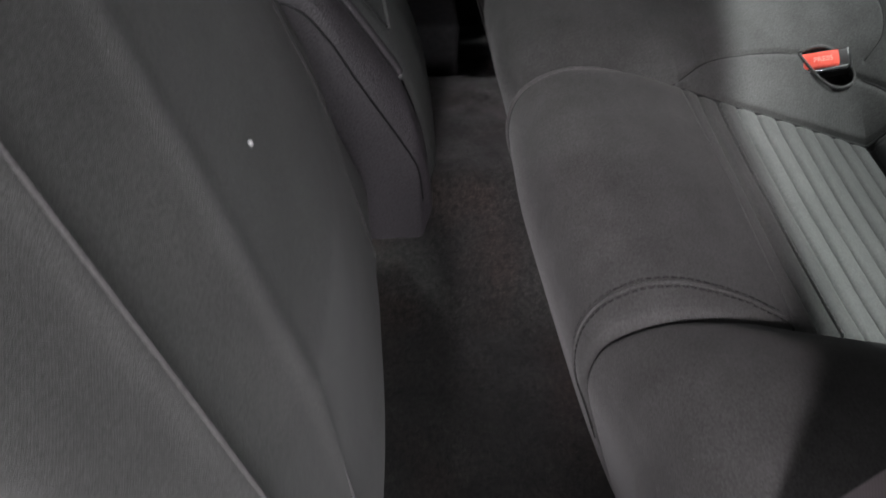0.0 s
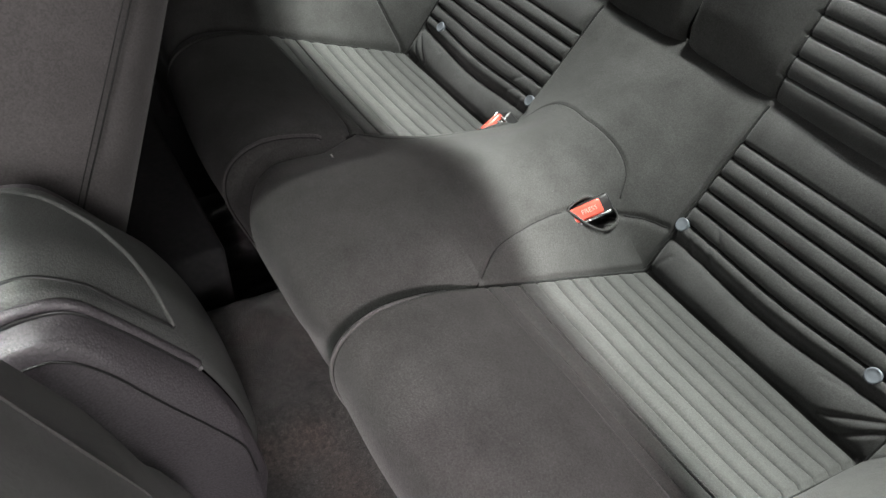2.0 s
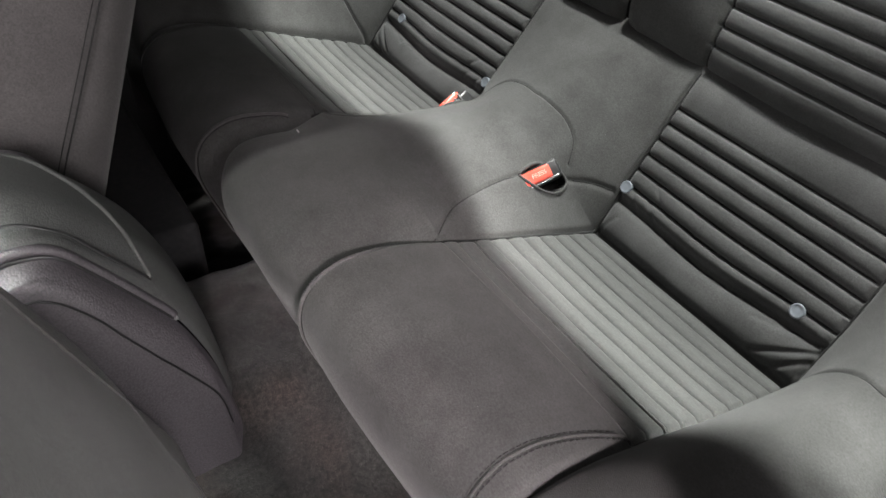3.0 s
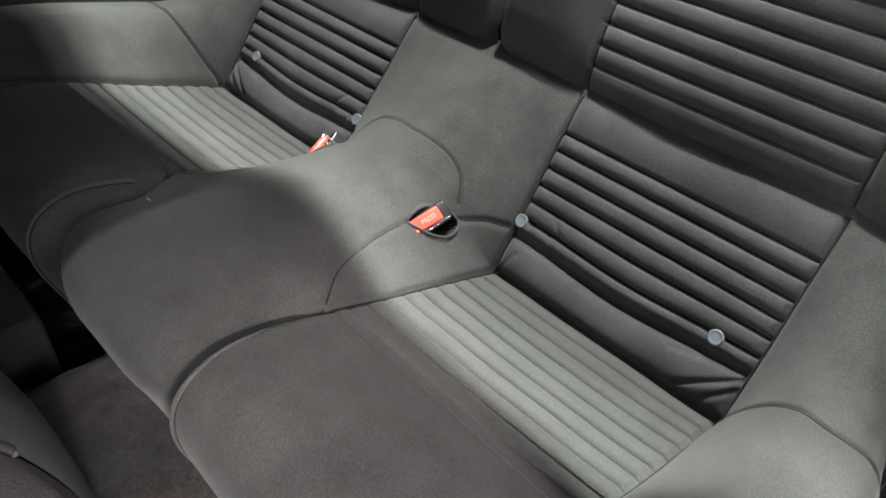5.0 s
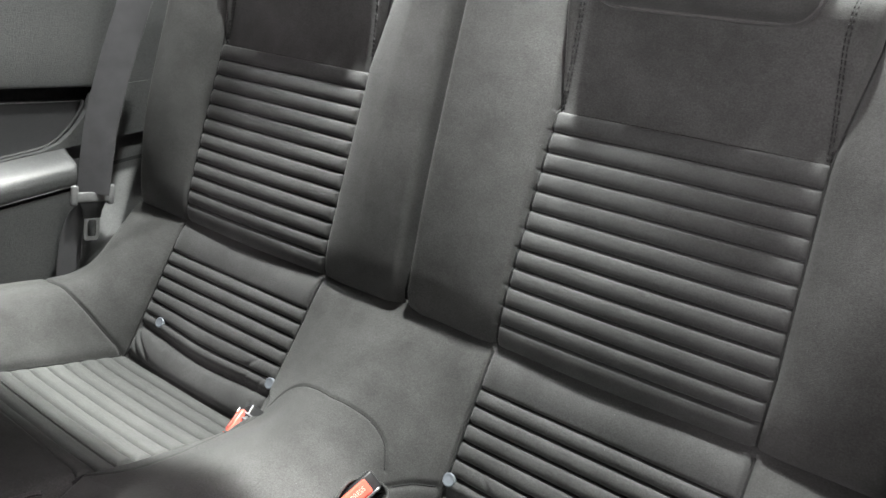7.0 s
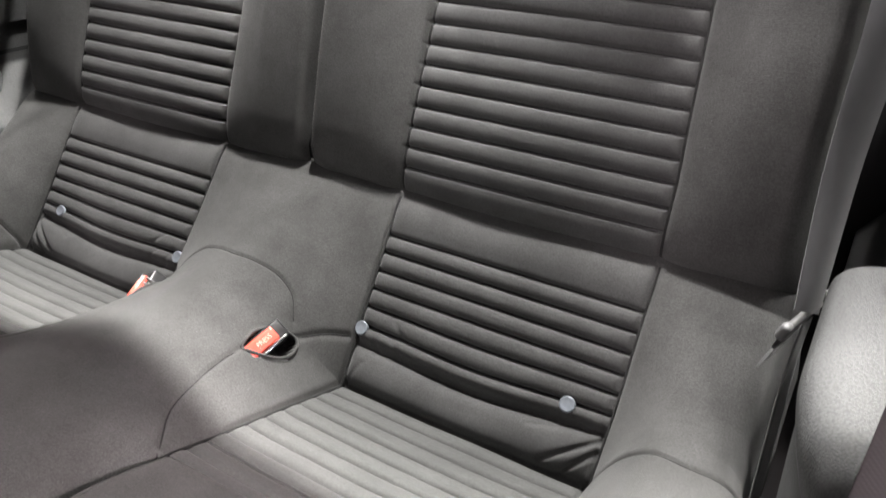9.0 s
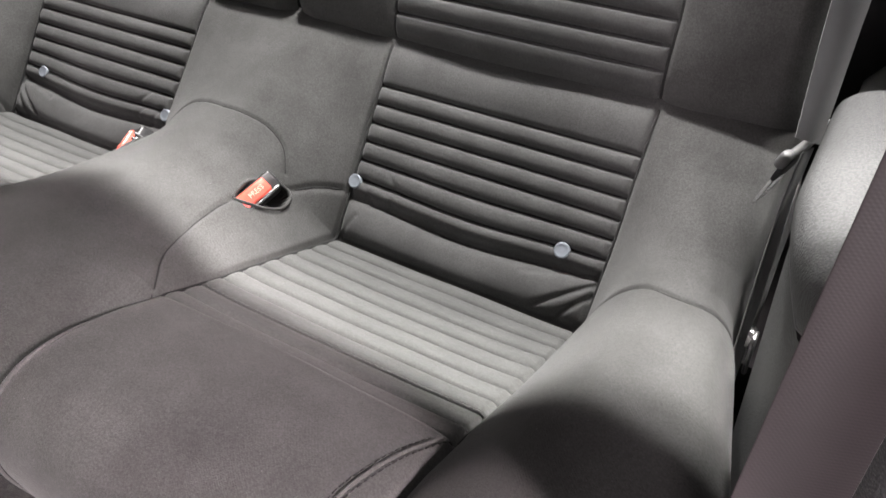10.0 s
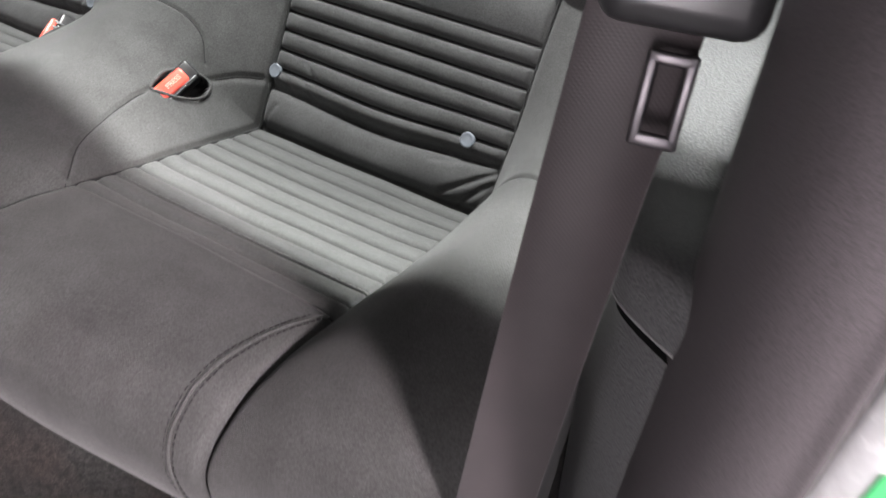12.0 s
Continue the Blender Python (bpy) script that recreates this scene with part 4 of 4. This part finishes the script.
# ---------------- front seats ----------------
def driver_seat():
    t = thing("driver_seat", "dark cloth front seat tipped forward, rear face with three upright seams", "car seat", (0.38, -0.7, 0.1))
    low, high, edge_out = 0.258, 0.98, 0.712

    def inner_edge(z):
        return np.interp(z, [0.26, 0.30, 0.345, 0.375, 0.41, 0.50, 0.60, 0.75, 0.98], [0.172, 0.168, 0.174, 0.186, 0.194, 0.198, 0.212, 0.226, 0.25])

    def face(x, z):
        """The padded rear face: how far back it stands at (x, z)."""
        k = np.clip((x - inner_edge(z)) / (edge_out - inner_edge(z)), 0, 1)
        return -0.575 - 0.30 * (z - 0.22) + 0.050 * np.clip((z - 0.20) / 0.3, 0.2, 1) * np.clip(4 * k * (1 - k), 0, 1) ** 0.8

    seams = ((0.302, 0.0, 0.0016), (0.588, 0.15, 0.0034), (0.658, 0.125, 0.0038))

    def seam_x(x0, tilt, z):
        return x0 + (0.055 * np.clip(z - 0.365, -0.1, 1) if x0 < 0.4 else -tilt * (z - 0.45))

    kk = np.linspace(-0.16, 1.14, 150)
    vv = np.linspace(-0.10, 1.05, 150)
    K, V = np.meshgrid(kk, vv)
    Z = low + (high - low) * V
    Zc, Kc = np.clip(Z, low, high), np.clip(K, 0, 1)
    # round the lower inner corner of the outline
    lift = 0.035 * np.clip(1 - (Zc - low) / 0.05, 0, 1) ** 2 * np.clip(1 - Kc / 0.12, 0, 1) ** 2
    XX = inner_edge(Zc) + (edge_out - inner_edge(Zc)) * Kc
    XX = XX + 0.018 * np.clip(1 - (Zc - low) / 0.05, 0, 1) ** 2 * np.clip(1 - Kc / 0.3, 0, 1)
    Y = face(XX, Zc)
    roll = np.clip(1 - (K - 0.0) / 0.05, 0, 1) ** 2 * 0.012 + np.clip(1 - (1 - K) / 0.05, 0, 1) ** 2 * 0.012
    roll = roll + np.clip(1 - V / 0.035, 0, 1) ** 2 * 0.014
    # sides, foot and top fold forward round the pad
    fold = np.clip(-K, 0, 1) * 0.62 + np.clip(K - 1, 0, 1) * 0.62 + np.clip(-V, 0, 1) * 1.1 + np.clip(V - 1, 0, 1) * 1.1
    Y = Y - roll - fold
    XX = XX + 0.10 * np.clip(-K, 0, 1) - 0.10 * np.clip(K - 1, 0, 1)
    Zs = Zc + lift - 0.30 * np.clip(V - 1, 0, 1) + 0.20 * np.clip(-V, 0, 1)
    for x0, tilt, height in seams:
        Y = Y + height * np.exp(-(((XX - seam_x(x0, tilt, Zc)) / 0.008) ** 2))
    Y = Y + 0.004 * np.array([[noise.noise(Vector((x * 8, z * 8, 1.5))) for x, z in zip(xr, zr)] for xr, zr in zip(XX, Zc)])
    G = np.stack([XX, Y, Zs], -1)
    v, f = sheet(G)
    raw("backrest_cover", v, f, FRONTC, t, "dark grey cloth backrest cover")
    part("backrest_core", box(0.44, 0.10, 0.64, 0.04, 4, pose(0.45, -0.78, 0.63, 17)), FRONTC, t)
    part("seat_base", box(0.46, 0.46, 0.16, 0.04, 4, pose(0.44, -0.98, 0.22)), TRIM_DARK, t, "dark seat base")
    for x in (0.215, 0.655):
        part("seat_rail", box(0.035, 0.62, 0.05, 0.008, 2, pose(x, -0.98, 0.115)), STEEL, t, "dark steel seat rail")
    z0 = 0.612
    c = np.array([0.507, float(face(0.507, z0)) + 0.004, z0])
    v, f = tube([c + [-0.0016, 0, -0.0022], c, c + [0.0014, 0, 0.0024]], 0.0012, 6)
    raw("lint", v, f, PAINT, t, "white speck of lint")
    for x0, tilt, height in seams:
        pts = [(seam_x(x0, tilt, z), float(face(seam_x(x0, tilt, z), z)) + height - 0.0008, z) for z in np.linspace(low + 0.03, 0.93, 60)]
        v, f = tube(pts, 0.0013 if x0 > 0.4 else 0.0011, 6)
        raw("seam", v, f, PIPE, t, "raised sewn seam")


driver_seat()


def passenger_seat():
    t = thing("passenger_seat", "dark cloth front passenger seat, reclined upright, stitched side", "car seat", (-0.3, -0.6, 0.1))
    # side outline in (y, z), drawn across x with rounded edges
    zs = np.linspace(0.10, 0.98, 100)
    rear = -0.564 + 0.395 * (zs - 0.37)
    seam_y = -0.596 + 0.47 * (zs - 0.457)
    loops = []
    for z, r in zip(zs, rear):
        # from the side face round the rear edge to the rear face
        rad = 0.055
        pts = [(-0.082, r - 0.34), (-0.080, r - 0.25), (-0.078, r - 0.16), (-0.078, r - 0.10), (-0.080, r - rad)]
        pts += [(-0.08 - rad + rad * math.cos(a), r - rad + rad * math.sin(a)) for a in np.linspace(0.15, math.pi / 2, 12)]
        pts += [(-0.2, r + 0.006), (-0.3, r + 0.012), (-0.42, r + 0.008), (-0.55, r - 0.005), (-0.63, r - 0.02), (-0.65, r - 0.2)]
        loops.append([(x, y, z) for x, y in pts])
    G = np.array(loops)
    v, f = sheet(G)
    raw("backrest_cover", v, f, FRONTC_LIT, t, "dark cloth backrest cover")
    for off, r_seam in ((0.0, 0.0010), (0.007, 0.0006)):
        line = []
        for z, r, q in zip(zs, rear, seam_y):
            y = min(q - off, r - 0.012)
            over = max(0.0, y - (r - 0.055))
            line.append((-0.1335 + math.sqrt(max(0.0, 0.055**2 - over**2)) + 0.0006, y, z))
        v, f = tube(line, r_seam, 6)
        raw("seam", v, f, THREAD, t, "stitched seam")
    # oversized base, coloured black to stand in for the shade of the footwell
    part("seat_base", box(0.63, 0.54, 0.42, 0.01, 2, pose(-0.475, -0.72, 0.06)), SHADE_BLACK, t, "seat base, blackened to fill the dark footwell gap")


passenger_seat()


# ---------------- centre console ----------------
def console():
    t = thing("centre_console", "black grained centre console with a padded armrest lid", "console", (0.04, -0.7, 0.2))
    mid = 0.036

    # curves along the console, from the front over the crown and down the rear end, each (x, [(y, z), ...])
    crown = [(-1.05, 0.530), (-0.85, 0.548), (-0.70, 0.553), (-0.655, 0.551), (-0.615, 0.530), (-0.585, 0.502), (-0.560, 0.470), (-0.538, 0.432),
             (-0.518, 0.380), (-0.505, 0.33), (-0.496, 0.27), (-0.490, 0.19), (-0.488, 0.10)]
    border = [(-1.05, 0.508), (-0.85, 0.522), (-0.69, 0.528), (-0.645, 0.529), (-0.611, 0.510), (-0.589, 0.483), (-0.566, 0.455), (-0.547, 0.430),
              (-0.526, 0.382), (-0.511, 0.33), (-0.500, 0.27), (-0.492, 0.19), (-0.489, 0.10)]
    edge = [(-1.05, 0.490), (-0.85, 0.508), (-0.695, 0.514), (-0.650, 0.517), (-0.622, 0.508), (-0.600, 0.480), (-0.580, 0.450), (-0.560, 0.418),
            (-0.541, 0.385), (-0.523, 0.335), (-0.510, 0.28), (-0.500, 0.19), (-0.496, 0.10)]
    joint = [(-1.05, 0.465), (-0.85, 0.483), (-0.68, 0.487), (-0.640, 0.481), (-0.612, 0.448), (-0.592, 0.410), (-0.572, 0.373), (-0.548, 0.330),
             (-0.523, 0.280), (-0.516, 0.235), (-0.512, 0.19), (-0.508, 0.14), (-0.506, 0.08)]
    crown, border, edge, joint = (spline(c, 8) - np.array([0.010, 0]) for c in (crown, border, edge, joint))
    end = 8 * 8                                     # where the lid's rim ends

    def surface(columns):
        """Columns (x, curve) blended across by a smooth curve."""
        G = np.array([spline([(x, c[i, 0], c[i, 1]) for x, c in columns], 7) for i in range(len(crown))])
        return G

    far = lambda x: 2 * mid - x
    pad = 0.72 * crown + 0.28 * border + np.array([0, 0.004])
    lid = surface([(far(0.120), edge), (far(0.111), 0.5 * (edge + border) + [0, 0.003]), (far(0.096), border), (far(0.070), pad), (mid, crown), (0.070, pad), (0.096, border),
                   (0.111, 0.5 * (edge + border) + [0, 0.003]), (0.120, edge)])
    v, f = sheet(lid)
    raw("armrest_lid", v, f, LEATHER, t, "padded leatherette armrest lid")
    low = joint * [1, 0] + [-0.012, 0.06]
    for sgn in (1, -1):
        at = (lambda x: x) if sgn > 0 else far
        sh = surface([(at(0.1195), edge + [0, -0.006]), (at(0.126), edge + [0.001, -0.007]), (at(0.142), 0.5 * (edge + joint) + [0.004, 0.005]), (at(0.153), joint),
                      (at(0.1575), 0.72 * joint + 0.28 * low), (at(0.158), low)])
        v, f = sheet(sh)
        raw("shoulder", v, f, GRAINED, t, "coarsely grained console shoulder")
        rim = np.c_[np.full(end + 1, at(0.1205)), edge[: end + 1]]
        v, f = tube(rim, 0.0052, 10)
        raw("lid_rim", v, f, GRAINED, t, "raised rim under the lid")
        v, f = tube(rim[2:-1] + np.array([sgn * 0.0035, 0.0005, -0.0055]), 0.0026, 6)
        raw("rim_gap", v, f, BLACK, t, "dark gap under the rim")
        jn = sh[: len(sh) - 22, 21]
        v, f = tube(jn + np.array([sgn * 0.0004, 0.0004, 0.0004]), 0.0013, 6)
        raw("side_joint", v, f, BLACK, t, "dark joint line")
        part("rim_tip", box(0.007, 0.006, 0.006, 0.002, 2, pose(at(0.1225), edge[end, 0] + 0.001, edge[end, 1] - 0.001)), GREYP, t, "pale worn tip of the rim")

    def on_lid(x, y):
        k = np.argmin((lid[..., 0] - x) ** 2 + (lid[..., 1] - y) ** 2)
        return lid.reshape(-1, 3)[k]

    def welt(pts, r, m, lift):
        q = np.array([on_lid(x, y) for x, y in spline(pts, 8)])
        for _ in range(3):
            q[1:-1] = (q[:-2] + q[1:-1] + q[2:]) / 3
        v, f = tube(q + np.array([0, lift * 0.4, lift]), r, 8)
        raw("lid_welt", v, f, m, t, "sewn welt on the lid")

    welt([(0.106, -0.560), (0.104, -0.585), (0.100, -0.61), (0.097, -0.65), (0.096, -0.69), (0.096, -0.79), (0.096, -1.0)], 0.0017, BLACK, 0.0)
    welt([(0.106, -0.560), (0.090, -0.564), (0.060, -0.573), (0.030, -0.590), (0.006, -0.620), (-0.010, -0.660), (-0.018, -0.73), (-0.02, -1.0)], 0.0026, LEATHER, 0.0012)
    part("console_core", box(0.16, 0.5, 0.32, 0.03, 3, pose(mid, -0.85, 0.25)), TRIM_DARK, t)


console()


# ---------------- floor ----------------
def floor():
    xs, ys = np.linspace(-0.84, 0.80, 240), np.linspace(-1.9, 0.3, 220)
    XX, YY = np.meshgrid(xs, ys)
    # a flat-topped tunnel between the footwells
    tunnel = 1 / (1 + (np.abs(XX - 0.004) / 0.160) ** 9)
    Z = np.where(XX < 0, -0.12, 0.075)
    Z = Z + (0.232 - Z) * tunnel
    Z += np.array([[0.006 * noise.noise(Vector((x * 14, y * 14, 0.4))) + 0.004 * noise.noise(Vector((x * 40, y * 40, 2.4))) for x in xs] for y in ys])
    v, f = sheet(np.stack([XX, YY, Z], -1))
    ob = raw("floor", v, f, CARPET)
    tagged(ob, "worn dark brown-grey car floor carpet", "carpet", "", "structure")


floor()


# ---------------- front belt at the door pillar ----------------
def front_belt():
    t = thing("front_seat_belt", "brown-grey front seat belt hanging at the door pillar", "seat belt", (0.70, -0.33, 0.3))
    pts = [(0.683, -0.395, 0.30), (0.686, -0.372, 0.42), (0.690, -0.345, 0.55), (0.695, -0.318, 0.68), (0.701, -0.292, 0.80), (0.71, -0.262, 0.95), (0.715, -0.25, 1.1)]
    strap("webbing", pts, 0.043, (0.93, 0.30, -0.1), STRAP_B, t, "brown-grey woven strap")
    m = pose(0.7115, -0.316, 0.741) @ pose(0, 0, 0, 0, 0, 14) @ pose(0, 0, 0, -20, 2, 0)
    part("tongue_head", box(0.056, 0.018, 0.046, 0.009, 4, m @ pose(0, 0, 0.030)), BLACK, t, "dark plastic tongue head")
    part("head_slot", box(0.044, 0.020, 0.005, 0.002, 2, m @ pose(0, 0, 0.040)), GREYP, t)
    for dx, dz, w, h in ((-0.0066, -0.016, 0.0042, 0.033), (0.0066, -0.016, 0.0042, 0.033), (0, -0.0305, 0.0174, 0.0052), (0, -0.002, 0.0174, 0.0045)):
        part("tongue_plate", box(w, 0.003, h, 0.0012, 2, m @ pose(dx + 0.002, 0, dz)), STEEL, t, "dark steel tongue")


front_belt()


def pillar(sx, name):
    t = thing(name, "dark moulded trim of the door pillar", "pillar trim", (sx * 0.78, -0.3, 0.3), "", "structure")
    outline = spline([(0.742, -0.305), (0.747, -0.345), (0.765, -0.385), (0.780, -0.396), (0.797, -0.397), (0.806, -0.387), (0.808, -0.30), (0.808, -0.215), (0.78, -0.21), (0.747, -0.26), (0.742, -0.305)], 5)[:-1]
    G = []
    for z in np.linspace(0.12, 1.18, 32):
        lean = 0.10 * max(0.0, z - 0.62)
        ring = [(sx * (x - 0.25 * lean), y + lean * 0.8, z) for x, y in outline]
        G.append(ring + ring[:1])
    v, f = sheet(np.array(G))
    raw("pillar_trim", v, f, PILLAR, t, "matt dark plastic")
    if sx > 0:
        jamb = part("door_jamb", box(0.095, 0.17, 1.05, 0.012, 3, pose(0.853, -0.302, 0.64)), PAINT, t, "white painted door jamb")
        part("jamb_label", box(0.050, 0.002, 0.10, 0.0006, 1, pose(0.842, -0.3885, 0.622)), GREEN, jamb, "green printed label")
        part("jamb_label_bar", box(0.018, 0.002, 0.012, 0.0004, 1, pose(0.852, -0.3900, 0.642)), YELLOW, jamb, "yellow bar on the label")


pillar(1, "door_pillar_1")
pillar(-1, "door_pillar_2")


# ---------------- car shell: closes the place ----------------
def shell():
    # unseen roof: front edge and arched rear edge over the glass set by their shadows
    front = -0.888
    arch = [(x, 0.066 - 0.14 * x * x) for x in np.linspace(-0.86, 0.86, 31)]
    bm = prism([(-0.86, front)] + arch + [(0.86, front)], 0.05, Matrix(((1, 0, 0, 0), (0, 0, 1, 0), (0, 1, 0, 1.20), (0, 0, 0, 1))))
    roof = part("roof", bm, HEADLINE, smooth=False)
    tagged(roof, "grey headlining under the roof", "roof", "", "structure")
    shelf = part("parcel_shelf", box(1.42, 0.60, 0.03, 0.008, 2, pose(0, 0.68, 0.93)), TRIM_DARK)
    tagged(shelf, "dark parcel shelf behind the backrests", "shelf", "", "structure")
    back = part("bulkhead", box(1.50, 0.03, 1.20, 0.005, 1, pose(0, 0.50, 0.30)), TRIM_DARK)
    tagged(back, "dark panel behind the rear backrests", "panel", "", "structure")
    dash = part("dashboard", box(1.44, 0.30, 0.62, 0.06, 4, pose(0, -1.75, 0.52)), TRIM_DARK)
    tagged(dash, "dark dashboard under the windscreen", "dashboard", "", "structure")
    side = part("body_side", box(0.12, 1.72, 1.20, 0.02, 3, pose(-0.865, -1.04, 0.30)), TRIM_DARK)
    tagged(side, "dark inner side of the closed far door", "door", "", "structure")
    for sx in (1, -1):
        q = part("rear_quarter", box(0.05, 1.2, 0.95, 0.01, 2, pose(sx * 0.80, 0.40, 0.50)), TRIM_DARK)
        tagged(q, "dark inner body side of the rear quarter", "body panel", "", "structure")
    sill = part("door_sill", box(0.10, 1.5, 0.16, 0.02, 3, pose(0.80, -1.15, 0.04)), PAINT)
    tagged(sill, "white painted door sill", "sill", "", "structure")
    g = part("ground", box(30, 30, 0.04, 0, 1, pose(0, 0, -0.30)), SHOWFLOOR)
    tagged(g, "smooth grey showroom floor", "floor", "", "structure")


shell()
